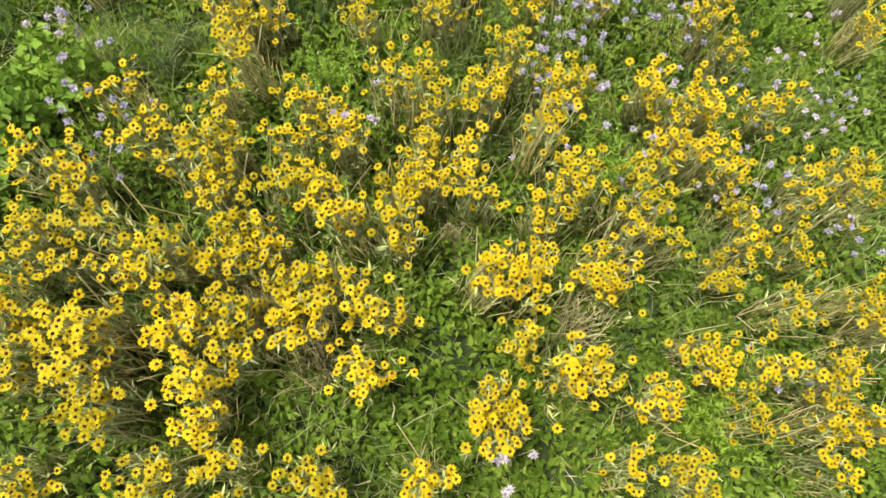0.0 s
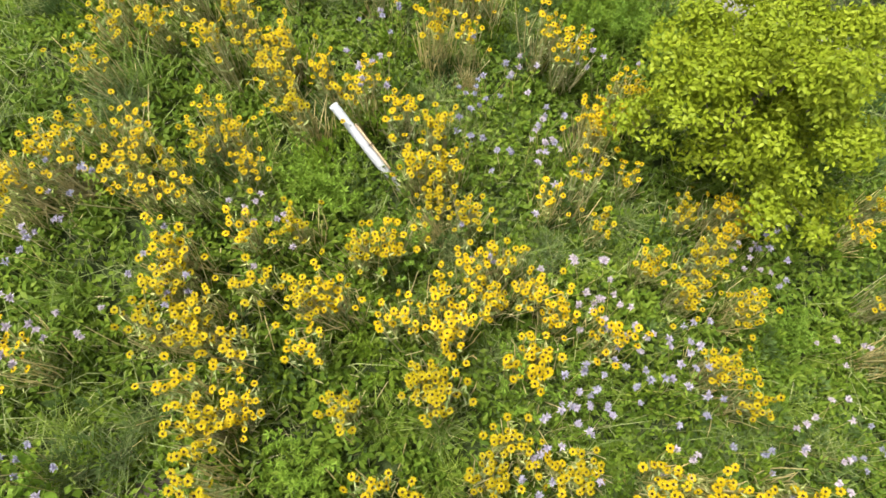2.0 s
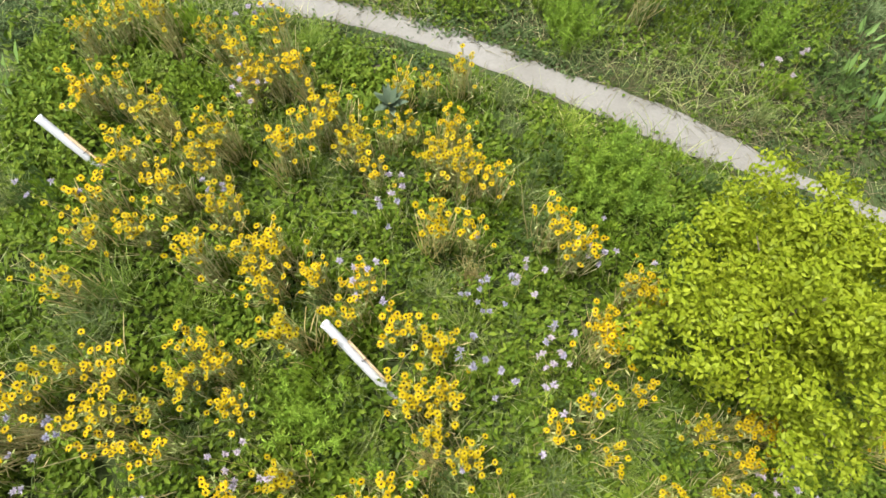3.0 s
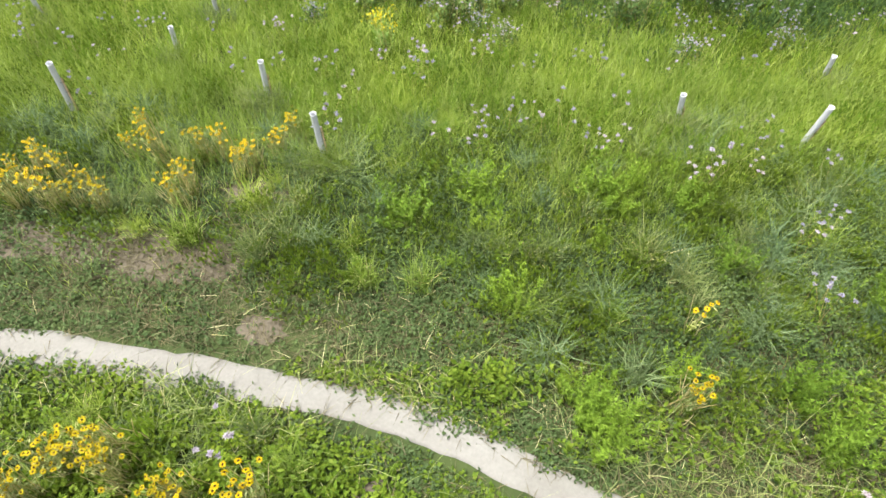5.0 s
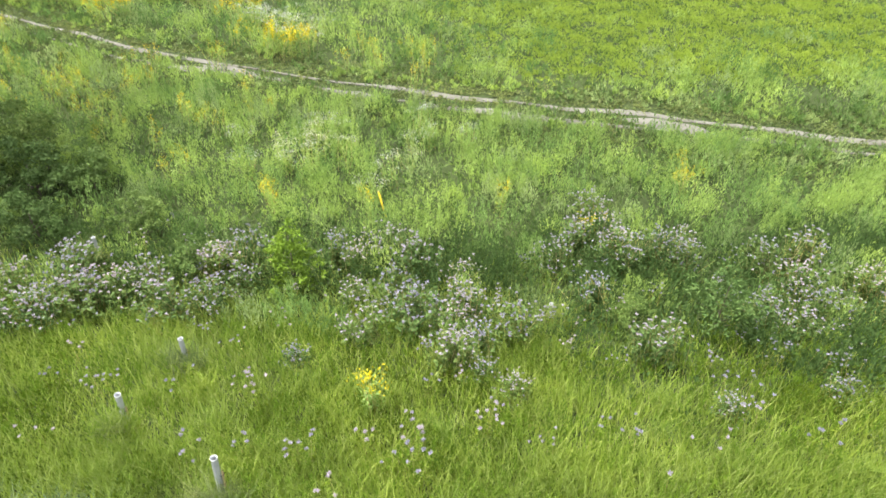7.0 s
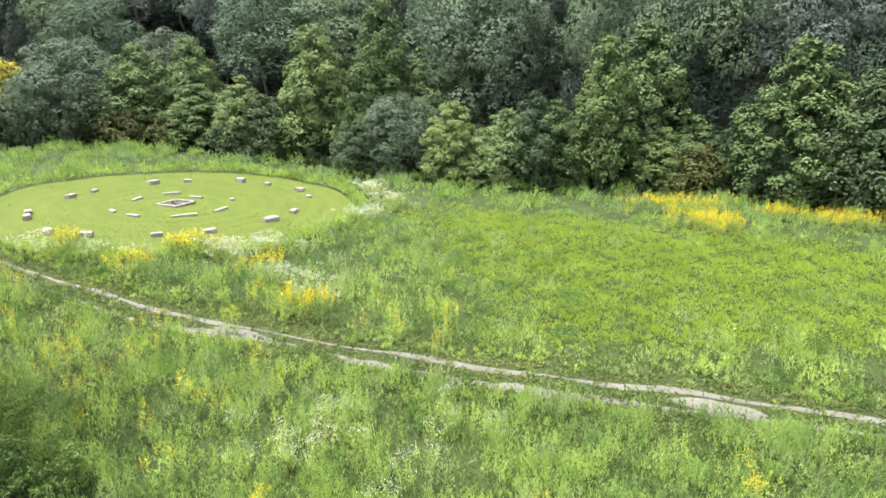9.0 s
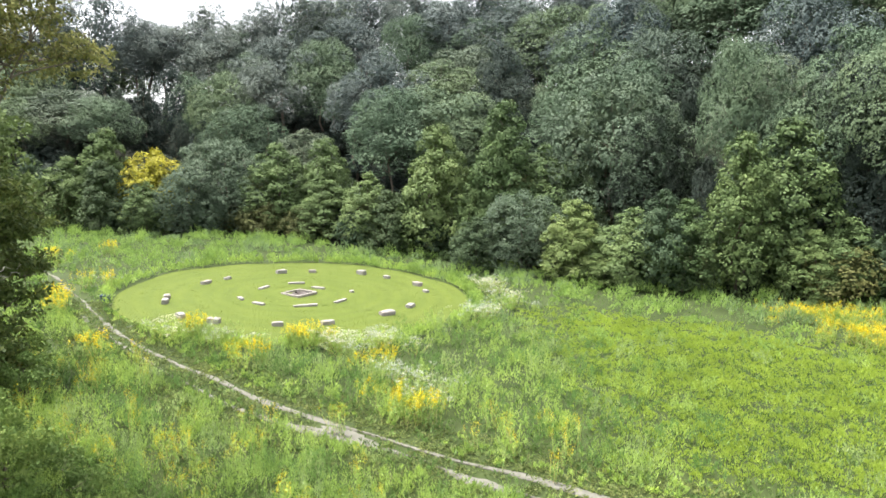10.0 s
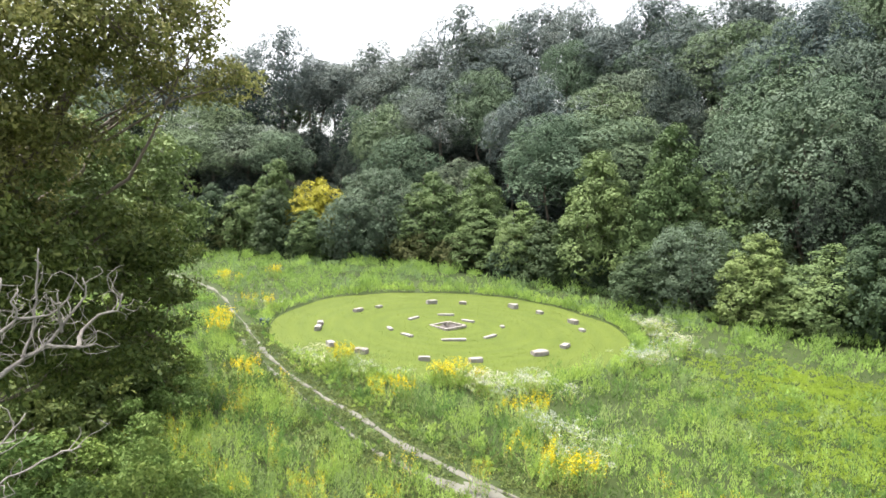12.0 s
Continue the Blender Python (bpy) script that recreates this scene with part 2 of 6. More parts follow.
class Buf:
    """Collects triangles; turned into one mesh object at the end."""

    def __init__(self):
        self.v, self.f, self.n = [], [], 0

    def add(self, v, f):
        self.v.append(np.asarray(v, float).reshape(-1, 3))
        self.f.append(np.asarray(f, int).reshape(-1, 3) + self.n)
        self.n += len(self.v[-1])
        return self

    def leaves(self, base, way, length, width, fold=0.18, up=None):
        """Pointed leaves, folded along the midrib."""
        n = len(base)
        if n == 0:
            return self
        way = unit(way)
        up = np.tile((0, 0, 1.0), (n, 1)) + 0.7 * rng.normal(size=(n, 3)) if up is None else up
        side = unit(np.cross(way, up))
        nrm = np.cross(side, way)
        length, width = np.broadcast_to(length, n)[:, None], np.broadcast_to(width, n)[:, None]
        mid = base + way * length * 0.45 + nrm * width * fold
        v = np.stack([base, mid + side * width / 2, base + way * length, mid - side * width / 2], 1)
        k = np.arange(n)[:, None, None] * 4
        return self.add(v, k + np.array([[[0, 1, 2], [0, 2, 3]]]))

    def sprays(self, base, way, length, width, up):
        """Single leaf sprays of a far crown."""
        n = len(base)
        way = unit(way)
        side = unit(np.cross(way, up))
        length, width = np.broadcast_to(length, n)[:, None], np.broadcast_to(width, n)[:, None]
        v = np.stack([base - side * width / 2, base + side * width / 2 + way * length * 0.25 * rng.random((n, 1)), base + way * length], 1)
        return self.add(v, np.arange(3 * n).reshape(-1, 3))

    def blades(self, base, way, length, width, droop=0.35):
        """Grass blades: bent, tapering ribbons."""
        n = len(base)
        if n == 0:
            return self
        way = unit(way)
        side = unit(np.cross(way, rng.normal(size=(n, 3))))
        out = unit(way * (1, 1, 0) + 0.05 * rng.normal(size=(n, 3)) * (1, 1, 0))
        length, width, droop = (np.broadcast_to(a, n)[:, None] for a in (length, width, droop))
        mid = base + way * length * 0.55
        tip = mid + (way * 0.45 + out * droop - np.array((0, 0, 1.0)) * droop * 0.55) * length
        v = np.stack([base - side * width / 2, base + side * width / 2, mid - side * width * 0.42, mid + side * width * 0.42, tip], 1)
        k = np.arange(n)[:, None, None] * 5
        return self.add(v, k + np.array([[[0, 1, 3], [0, 3, 2], [2, 3, 4]]]))

    def tube(self, pts, radii, sides=6, cap=True):
        pts = np.asarray(pts, float)
        radii = np.broadcast_to(radii, len(pts))
        way = unit(np.gradient(pts, axis=0))
        ref = np.array((0.31, 0.94, 0.12))
        a = unit(np.cross(way, ref))
        b = np.cross(way, a)
        th = np.linspace(0, 2 * np.pi, sides, endpoint=False)
        ring = pts[:, None] + radii[:, None, None] * (np.cos(th)[None, :, None] * a[:, None] + np.sin(th)[None, :, None] * b[:, None])
        f = []
        for i in range(len(pts) - 1):
            for j in range(sides):
                p, q = i * sides + j, i * sides + (j + 1) % sides
                f += [(p, q, q + sides), (p, q + sides, p + sides)]
        v = ring.reshape(-1, 3)
        if cap:
            e = (len(pts) - 1) * sides
            f += [(e, e + j, e + j + 1) for j in range(1, sides - 1)]
        return self.add(v, f)

    def stems(self, a, b, width, bow=0.06):
        """Many thin three-sided stalks from a to b."""
        n = len(a)
        way = unit(b - a)
        s = unit(np.cross(way, rng.normal(size=(n, 3))))
        t = np.cross(way, s)
        mid = (a + b) / 2 + bow * rng.normal(size=(n, 3)) * np.linalg.norm(b - a, axis=1, keepdims=True)
        w = np.broadcast_to(width, n)[:, None]
        rows = []
        for p, g in ((a, 1.0), (mid, 0.85), (b, 0.6)):
            rows += [p + s * w * g * 0.5, p + (-0.5 * s + 0.87 * t) * w * g * 0.5, p + (-0.5 * s - 0.87 * t) * w * g * 0.5]
        v = np.stack(rows, 1)
        f = []
        for r in (0, 3):
            for j in range(3):
                p, q = r + j, r + (j + 1) % 3
                f += [(p, q, q + 3), (p, q + 3, p + 3)]
        k = np.arange(n)[:, None, None] * 9
        return self.add(v, k + np.array([f]))

    def domes(self, centre, normal, radius, tall=0.8, sides=6):
        n = len(centre)
        nrm = unit(normal)
        a = unit(np.cross(nrm, rng.normal(size=(n, 3))))
        b = np.cross(nrm, a)
        th = np.linspace(0, 2 * np.pi, sides, endpoint=False)
        r = np.broadcast_to(radius, n)[:, None]
        rows = [centre + r * (np.cos(t) * a + np.sin(t) * b) for t in th]
        rows += [centre + r * 0.62 * (np.cos(t) * a + np.sin(t) * b) + nrm * r * tall * 0.75 for t in th]
        rows.append(centre + nrm * r * tall)
        v = np.stack(rows, 1)
        f = []
        for j in range(sides):
            q = (j + 1) % sides
            f += [(j, q, sides + q), (j, sides + q, sides + j), (sides + j, sides + q, 2 * sides)]
        k = np.arange(n)[:, None, None] * (2 * sides + 1)
        return self.add(v, k + np.array([f]))

    def mesh(self, name, material):
        me = bpy.data.meshes.new(name)
        v, f = np.concatenate(self.v), np.concatenate(self.f)
        me.vertices.add(len(v))
        me.vertices.foreach_set("co", v.astype(np.float32).ravel())
        me.loops.add(f.size)
        me.loops.foreach_set("vertex_index", f.astype(np.int32).ravel())
        me.polygons.add(len(f))
        me.polygons.foreach_set("loop_start", np.arange(0, f.size, 3, dtype=np.int32))
        me.update(calc_edges=True)
        me.materials.append(material)
        return me


def part(name, buf, material, parent=None, label=""):
    """One mesh object from a Buf or a bmesh, under a thing or a part."""
    if isinstance(buf, Buf):
        me = buf.mesh(name, material)
    else:
        me = bpy.data.meshes.new(name)
        buf.to_mesh(me)
        buf.free()
        me.materials.append(material)
    ob = new(name, me)
    if parent is not None:
        ob.parent = parent
    if label:
        ob["label"] = label
    return ob


def smooth(ob):
    ob.data.polygons.foreach_set("use_smooth", [True] * len(ob.data.polygons))
    return ob


def on_ground(xy, lift=0.0):
    xy = np.asarray(xy, float).reshape(-1, 2)
    return np.c_[xy, height(xy[:, 0], xy[:, 1]) + lift]


def stand(x, y, turn=0.0, size=1.0, tall=None, lift=0.0, lean=(0, 0)):
    """The pose of a thing that stands on the land."""
    m = Matrix.Translation((x, y, float(height(x, y)) + lift)) @ Euler((lean[0], lean[1], turn)).to_matrix().to_4x4()
    return m @ Matrix.Diagonal((size, size, size if tall is None else tall, 1))


# ---------------------------------------------------------------- ground, path, track, lawn
def grid(xs, ys, lift=0.0):
    xx, yy = np.meshgrid(xs, ys)
    v = np.c_[xx.ravel(), yy.ravel(), height(xx, yy).ravel() + lift]
    i = (np.arange(len(ys) - 1)[:, None] * len(xs) + np.arange(len(xs) - 1)).ravel()
    n = len(xs)
    return Buf().add(v, np.concatenate([np.c_[i, i + 1, i + n + 1], np.c_[i, i + n + 1, i + n]]))


xs = np.concatenate([np.arange(-700, -60, 20), np.arange(-60, -12, 1.2), np.arange(-12, 12, 0.4), np.arange(12, 60, 1.2), np.arange(60, 701, 20)])
ys = np.concatenate([np.arange(-300, -6, 6), np.arange(-6, 22, 0.4), np.arange(22, 46, 0.8), np.arange(46, 110, 1.6), np.arange(110, 901, 12)])
tagged(smooth(part("ground", grid(xs, ys), earth_m)), "dark earth under meadow plants, rising to a hill", "ground", kind="structure")


def line_through(points, step=0.15):
    """A smooth line through way-points."""
    p = np.array(points, float)
    p = np.vstack([2 * p[0] - p[1], p, 2 * p[-1] - p[-2]])
    out = []
    for a, b, c, d in zip(p, p[1:], p[2:], p[3:]):
        n = max(2, int(np.linalg.norm(c - b) / step))
        u = np.linspace(0, 1, n, endpoint=False)[:, None]
        out.append(0.5 * (2 * b + (c - a) * u + (2 * a - 5 * b + 4 * c - d) * u**2 + (3 * b - a - 3 * c + d) * u**3))
    return np.vstack(out + [p[-2][None]])


def strip(centre, width, lift, rows=9, ragged=0.12, freq=2.1):
    """A trodden strip that lies on the land, with uneven edges."""
    way = unit(np.gradient(centre, axis=0))
    side = np.c_[-way[:, 1], way[:, 0]]
    s = np.arange(len(centre)) * 0.15
    wob = []
    for p in (0.3, 2.1):
        rough = np.convolve(rng.normal(size=len(s) + 24), np.hanning(25), "valid")
        wob.append(ragged * (0.5 * np.sin(0.37 * freq * s + p) + 0.35 * rough + 0.2 * rng.normal(size=len(s))))
    half = np.broadcast_to(width, len(centre)) / 2
    u = np.linspace(-1, 1, rows)
    off = np.where(u[None] < 0, u[None] * (half + wob[0])[:, None], u[None] * (half + wob[1])[:, None])
    xy = centre[:, None] + off[..., None] * side[:, None]
    z = height(xy[..., 0], xy[..., 1]) + lift * (1 - 0.75 * np.abs(u)[None] ** 3)
    v = np.concatenate([xy, z[..., None]], -1).reshape(-1, 3)
    i = (np.arange(len(centre) - 1)[:, None] * rows + np.arange(rows - 1)).ravel()
    return Buf().add(v, np.concatenate([np.c_[i, i + rows, i + rows + 1], np.c_[i, i + rows + 1, i + 1]]))


PATH_LINE = line_through([(-30, 1.5), (-16, 6.0), (-9.5, 8.6), (-7, 9.3), (-4.8, 9.62), (-3.55, 9.6), (-2.5, 9.45), (-1.5, 9.18), (-0.5, 8.85), (0.5, 8.5), (1.5, 8.1), (2.45, 7.74), (3.4, 7.34), (4.4, 6.9), (6, 6.1), (9, 4.6), (16, 0.8), (30, -7)])
TRACK_LINE = line_through([(-60, 59), (-43, 53.2), (-36, 49.4), (-30.3, 45.2), (-25.8, 41.8), (-21, 38.5), (-17.5, 36.8), (-13.7, 35.1), (-11.2, 34.0), (-8.7, 33.4), (-6.1, 32.4), (-2.5, 31.5), (1.2, 30.65), (4.4, 30.05), (7.8, 29.4), (11.5, 28.5), (16, 27.4), (24, 25), (40, 19)])
RUT_LINE = line_through([(-26, 41.1), (-21.3, 38), (-17.2, 35.7), (-13.5, 33.9), (-11, 33), (-9.65, 32.73), (-8.6, 32.55), (-7.3, 32.25), (-5.18, 31.65), (-3.53, 30.95), (-2, 30.5), (-0.86, 30.2), (0.47, 29.85), (2.14, 29.45), (3.82, 29.2), (5.95, 28.75), (7.5, 28.5), (8.9, 28.2), (10.3, 27.9), (14, 27), (20, 25.3)])
tagged(part("path", strip(PATH_LINE, 0.48, 0.035, ragged=0.07), sand_m), "pale trodden sandy footpath across the bank", "path", kind="structure")
s = np.arange(len(TRACK_LINE))
wide = np.interp(TRACK_LINE[:, 0], [-40, -20, -12, -6, 0, 7, 14], [0.24, 0.16, 0.2, 0.25, 0.28, 0.38, 0.48])
tagged(part("track", strip(TRACK_LINE, wide + 0.06 * np.sin(s * 0.05) + 0.06 * np.sin(s * 0.021 + 1), 0.05, ragged=0.07, freq=1.3), rut_m), "pale wheel rut of a meadow track", "track", kind="structure")
s = np.arange(len(RUT_LINE))
wide = np.interp(RUT_LINE[:, 0], [-26, -17, -11, -10, -9.3, -7.4, -6.8, -5, -3, 1, 3.5, 5.5, 9, 14], [0.08, 0.1, 0.12, 0.3, 0.75, 0.75, 0.3, 0.1, 0.26, 0.3, 0.34, 0.08, 0.35, 0.55])
tagged(part("track", strip(RUT_LINE, wide * np.clip(0.75 + 0.7 * np.sin(s * 0.13) + 0.5 * np.sin(s * 0.051 + 1), 0.1, 1.15), 0.05, ragged=0.09, freq=1.1), rut_m), "patchy second wheel rut beside the first", "track", kind="structure")


def patch(x, y, rx, ry, lift=0.03, turn=0.0):
    th = np.linspace(0, 2 * np.pi, 40, endpoint=False)
    r = 1 + 0.12 * np.sin(2 * th + x) + 0.07 * np.sin(5 * th + y) + 0.06 * rng.normal(size=40)
    rows = [np.c_[x + rx * k * r * np.cos(th), y + ry * k * r * np.sin(th)] for k in (1.0, 0.7, 0.35)]
    xy = np.vstack(rows + [[(x, y)]])
    if turn:
        xy = (x, y) + (xy - (x, y)) @ np.array([(math.cos(turn), math.sin(turn)), (-math.sin(turn), math.cos(turn))])
    z = height(xy[:, 0], xy[:, 1]) + lift * np.r_[np.zeros(40) - 0.3, np.ones(81)]
    f = []
    for j in range(40):
        q = (j + 1) % 40
        for a in (0, 40):
            f += [(a + j, a + q, a + 40 + q), (a + j, a + 40 + q, a + 40 + j)]
        f.append((80 + j, 80 + q, 120))
    return Buf().add(np.c_[xy, z], f)


for bx, by, rx, ry in ((-3.4, 11.0, 1.3, 0.5), (-5.0, 11.2, 0.8, 0.35), (-2.45, 12.15, 0.5, 0.2), (-1.96, 9.95, 0.32, 0.2), (-0.6, 8.2, 0.22, 0.12), (-2.07, -0.5, 0.4, 0.25), (-0.86, -0.6, 0.25, 0.2), (-2.16, 1.8, 0.35, 0.2), (1.24, -0.3, 0.3, 0.15)):
    tagged(part("bare_patch", patch(bx, by, rx, ry), bare_m), "bare dry patch of brown soil", "soil", kind="structure")

SAND = ((-8.2, 32.62, 1.3, 0.42), (-3.0, 30.75, 0.8, 0.22), (1.6, 29.62, 0.9, 0.24), (7.2, 28.95, 1.3, 0.4))
for bx, by, rx, ry in SAND:
    tagged(part("sand_patch", patch(bx, by, rx, ry, 0.06, -0.3), rut_m), "bare sandy patch on the meadow track", "soil", kind="structure")

# floor sheet whose near-black colour paints the shade between the trees
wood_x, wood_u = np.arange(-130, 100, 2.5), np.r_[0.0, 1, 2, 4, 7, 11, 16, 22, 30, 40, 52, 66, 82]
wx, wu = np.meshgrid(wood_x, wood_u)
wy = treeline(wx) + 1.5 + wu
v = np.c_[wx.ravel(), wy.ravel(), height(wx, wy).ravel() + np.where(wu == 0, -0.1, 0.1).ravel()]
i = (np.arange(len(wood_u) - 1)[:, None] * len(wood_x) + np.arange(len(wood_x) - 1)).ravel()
tagged(part("forest_floor", Buf().add(v, np.concatenate([np.c_[i, i + 1, i + len(wood_x) + 1], np.c_[i, i + len(wood_x) + 1, i + len(wood_x)]])), floor_m), "leaf litter under the wood, shade put into its colour", "ground", kind="structure")

LAWN = (-18.2, 50.7, 10.8)
# mown rounds show as faint rings
nt = lawn_m.node_tree
co, place, rounds = nt.nodes.new("ShaderNodeTexCoord"), nt.nodes.new("ShaderNodeMapping"), nt.nodes.new("ShaderNodeTexWave")
place.inputs["Location"].default_value = (-LAWN[0], -LAWN[1], 0)
rounds.wave_type, rounds.rings_direction = "RINGS", "Z"
for key, value in (("Scale", 0.28), ("Distortion", 1.2), ("Detail", 2.0), ("Detail Scale", 0.6)):
    rounds.inputs[key].default_value = value
nt.links.new(co.outputs["Object"], place.inputs["Vector"])
nt.links.new(place.outputs[0], rounds.inputs["Vector"])
base = nt.nodes["Principled BSDF"].inputs["Base Color"]
stripe = ramp_between(nt, rounds.outputs["Fac"], [(0.94, 0.95, 0.93), (1.05, 1.04, 1.0)])
nt.links.new(mix_colour(nt, 1.0, base.links[0].from_socket, stripe, "MULTIPLY"), base)
rings = np.linspace(0, 1, 30)[1:]
th = np.linspace(0, 2 * np.pi, 96, endpoint=False)
edge = 1 + 0.012 * np.sin(5 * th) + 0.008 * np.sin(11 * th)
xy = np.vstack([[(LAWN[0], LAWN[1])]] + [np.c_[LAWN[0] + LAWN[2] * k * edge * np.cos(th), LAWN[1] + LAWN[2] * k * edge * np.sin(th)] for k in rings])
f = [(0, 1 + j, 1 + (j + 1) % 96) for j in range(96)]
for k in range(len(rings) - 1):
    for j in range(96):
        a, b = 1 + k * 96 + j, 1 + k * 96 + (j + 1) % 96
        f += [(a, a + 96, b + 96), (a, b + 96, b)]
tagged(smooth(part("lawn", Buf().add(np.c_[xy, height(xy[:, 0], xy[:, 1]) + 0.05], f), lawn_m)), "round mown lawn with faint mowing rings", "lawn", kind="structure")


def away(xy, line, step=4):
    pts = line[::step]
    d = np.full(len(xy), 1e9)
    for k in range(0, len(pts), 60):
        d = np.minimum(d, np.linalg.norm(xy[:, None] - pts[None, k:k + 60], axis=2).min(1))
    return d


def clear(xy, path=0.3, track=0.35):
    """True where plants may grow."""
    ok = (xy[:, 0] - LAWN[0]) ** 2 + (xy[:, 1] - LAWN[1]) ** 2 > LAWN[2] ** 2
    ok &= away(xy, PATH_LINE, 1) > path + 0.1 * rng.random(len(xy))
    for bx, by, rx, ry in SAND:
        ok &= np.hypot((xy[:, 0] - bx) / (rx + 0.1), (xy[:, 1] - by + 0.3 * (xy[:, 0] - bx)) / (ry + 0.1)) > 1
    return ok & (away(xy, TRACK_LINE, 8) > track + 0.3 * rng.random(len(xy)))


def wave(xy, k=1.0, p=0.0):
    """Slow drift between 0 and 1 over the land."""
    x, y = xy[:, 0] * k, xy[:, 1] * k
    w = np.sin(1.3 * x + 0.7 * y + p) + np.sin(-0.8 * x + 1.7 * y + 2 * p) + 0.6 * np.sin(2.9 * x + 2.3 * y + 3 * p) + 0.5 * np.sin(4.7 * x - 3.9 * y + p)
    return np.clip(0.5 + w / 4.4, 0, 1)


def scatter(n, x0, x1, y0, y1):
    return np.c_[rng.uniform(x0, x1, n), rng.uniform(y0, y1, n)]


def herb(buf, xy, tall, count, length, width, rise=0.5, spread=0.06, low=0.15, flat=0.7):
    """Leafy stalks: leaves set round each stalk from low to top. All arrays go plant by plant."""
    n = len(xy)
    tall, length, width = (np.broadcast_to(a, n) for a in (tall, length, width))
    k = np.repeat(np.arange(n), count)
    u = low + (1 - low) * rng.random(len(k)) ** 0.8
    lean = rng.normal(size=(n, 2)) * 0.12
    foot = on_ground(xy)
    az = rng.uniform(0, 2 * np.pi, len(k))
    base = foot[k] + np.c_[lean[k] * (u * tall[k])[:, None] + spread * rng.normal(size=(len(k), 2)), u * tall[k]]
    up = rise * (0.4 + u) + 0.3 * rng.normal(size=len(k))
    way = np.c_[np.cos(az), np.sin(az), up]
    size = (1.15 - 0.45 * u) * rng.uniform(0.7, 1.25, len(k))
    return buf.leaves(base, way, length[k] * size, width[k] * size, up=np.tile((0, 0, 1.0), (len(k), 1)) + flat * rng.normal(size=(len(k), 3)))


def plume(buf, xy, tall, count, length, width, wide=0.13):
    """Upright bushy stalks, wide below and pointed above."""
    n = len(xy)
    tall, length, width = (np.broadcast_to(a, n) for a in (tall, length, width))
    k = np.repeat(np.arange(n), count)
    u = 0.12 + 0.86 * rng.random(len(k)) ** 0.75
    lean = rng.normal(size=(n, 2)) * 0.1
    az = rng.uniform(0, 2 * np.pi, len(k))
    out = np.c_[np.cos(az), np.sin(az)]
    base = on_ground(xy)[k] + np.c_[lean[k] * (u * tall[k])[:, None] + out * (wide * (1.08 - u) * rng.random(len(k)) ** 0.5 * (0.5 + tall[k]))[:, None], u * tall[k]]
    size = (1.2 - 0.6 * u) * rng.uniform(0.7, 1.25, len(k))
    return buf.leaves(base, np.c_[out, 1.0 + 2.2 * u + 0.35 * rng.normal(size=len(k))], length[k] * size, width[k] * size)


# ---------------------------------------------------------------- low growth of the bank
xy = np.vstack([scatter(9000, -4.3, 4.9, -1.9, 9.5), scatter(1000, -7, 7.5, -4.5, 9.6), scatter(1500, 4.6, 9, 3, 8.6)])
beyond = (xy[:, 0] > 0.8) & (xy[:, 1] > 8.75 - 0.41 * xy[:, 0])
xy = xy[clear(xy, 0.22) & (~beyond | (rng.random(len(xy)) < 0.22))]
near_path = np.clip((away(xy, PATH_LINE) - 0.2) / 0.8, 0.15, 1)
tagged(part("groundcover", herb(Buf(), xy, (0.1 + 0.27 * wave(xy, 1.6, 1.0)) * near_path, 18, 0.105 * (0.5 + 0.5 * near_path), 0.046), leaf_m), "dense low leafy green groundcover on the bank", "groundcover", kind="stuff")
xy = scatter(34000, -4.5, 5.2, -2.2, 9.6)
w = wave(xy, 1.1, 4.0)
xy = xy[(rng.random(len(xy)) < w**1.5) & clear(xy, 0.26)]
tagged(part("bank_grass", Buf().blades(on_ground(xy), np.c_[rng.normal(size=(len(xy), 2)) * 0.45, np.ones(len(xy))], rng.uniform(0.2, 0.6, len(xy)), 0.008, 0.4), grass_m), "loose green grass among the bank plants", "grass", kind="stuff")
xy = np.vstack([scatter(18000, -4.5, 5.2, -2.2, 9.6), scatter(3500, -7, 7, 8.5, 12.8)])
xy = xy[(rng.random(len(xy)) < wave(xy, 0.9, 2.0) ** 2) & clear(xy, 0.3)]
tagged(part("dry_litter", Buf().blades(on_ground(xy, 0.03), np.c_[rng.normal(size=(len(xy), 2)) * 1.2, np.full(len(xy), 0.5)], rng.uniform(0.1, 0.3, len(xy)), 0.006, 0.1), straw_m), "dry straw litter under the flowers", "straw", kind="stuff")

# ---------------------------------------------------------------- grass slope beyond the path
xy = np.vstack([scatter(11000, -7.5, 8, 8.2, 13.2), scatter(2400, 3.8, 9.5, 5.2, 8.6)])
xy = xy[clear(xy, 0.15)]
wet = wave(xy, 0.9, 0.5)
bare = np.minimum.reduce([np.hypot((xy[:, 0] - a) / 0.8, (xy[:, 1] - b) / 0.45) for a, b in ((-3.3, 11.0), (-2.45, 12.15), (-1.96, 9.95))])
dry = np.exp(-(((xy[:, 0] + 3.7) / 1.9) ** 2 + ((xy[:, 1] - 11.1) / 0.85) ** 2))
dry = np.maximum(dry, 0.95 * ((xy[:, 0] > 1.2) & (away(xy, PATH_LINE) < 1.5) & (xy[:, 1] > 12.6 - 0.55 * xy[:, 0] - 3)))
keep = (bare > 1.3 * rng.random(len(xy))) & (rng.random(len(xy)) > 0.75 * dry)
xy, wet = xy[keep], wet[keep]
rise = np.clip((away(xy, PATH_LINE) - 0.2) / 1.6, 0.25, 1)
thin = rng.random(len(xy)) < 0.55 + 0.45 * rise
xy, wet, rise = xy[thin], wet[thin], rise[thin]
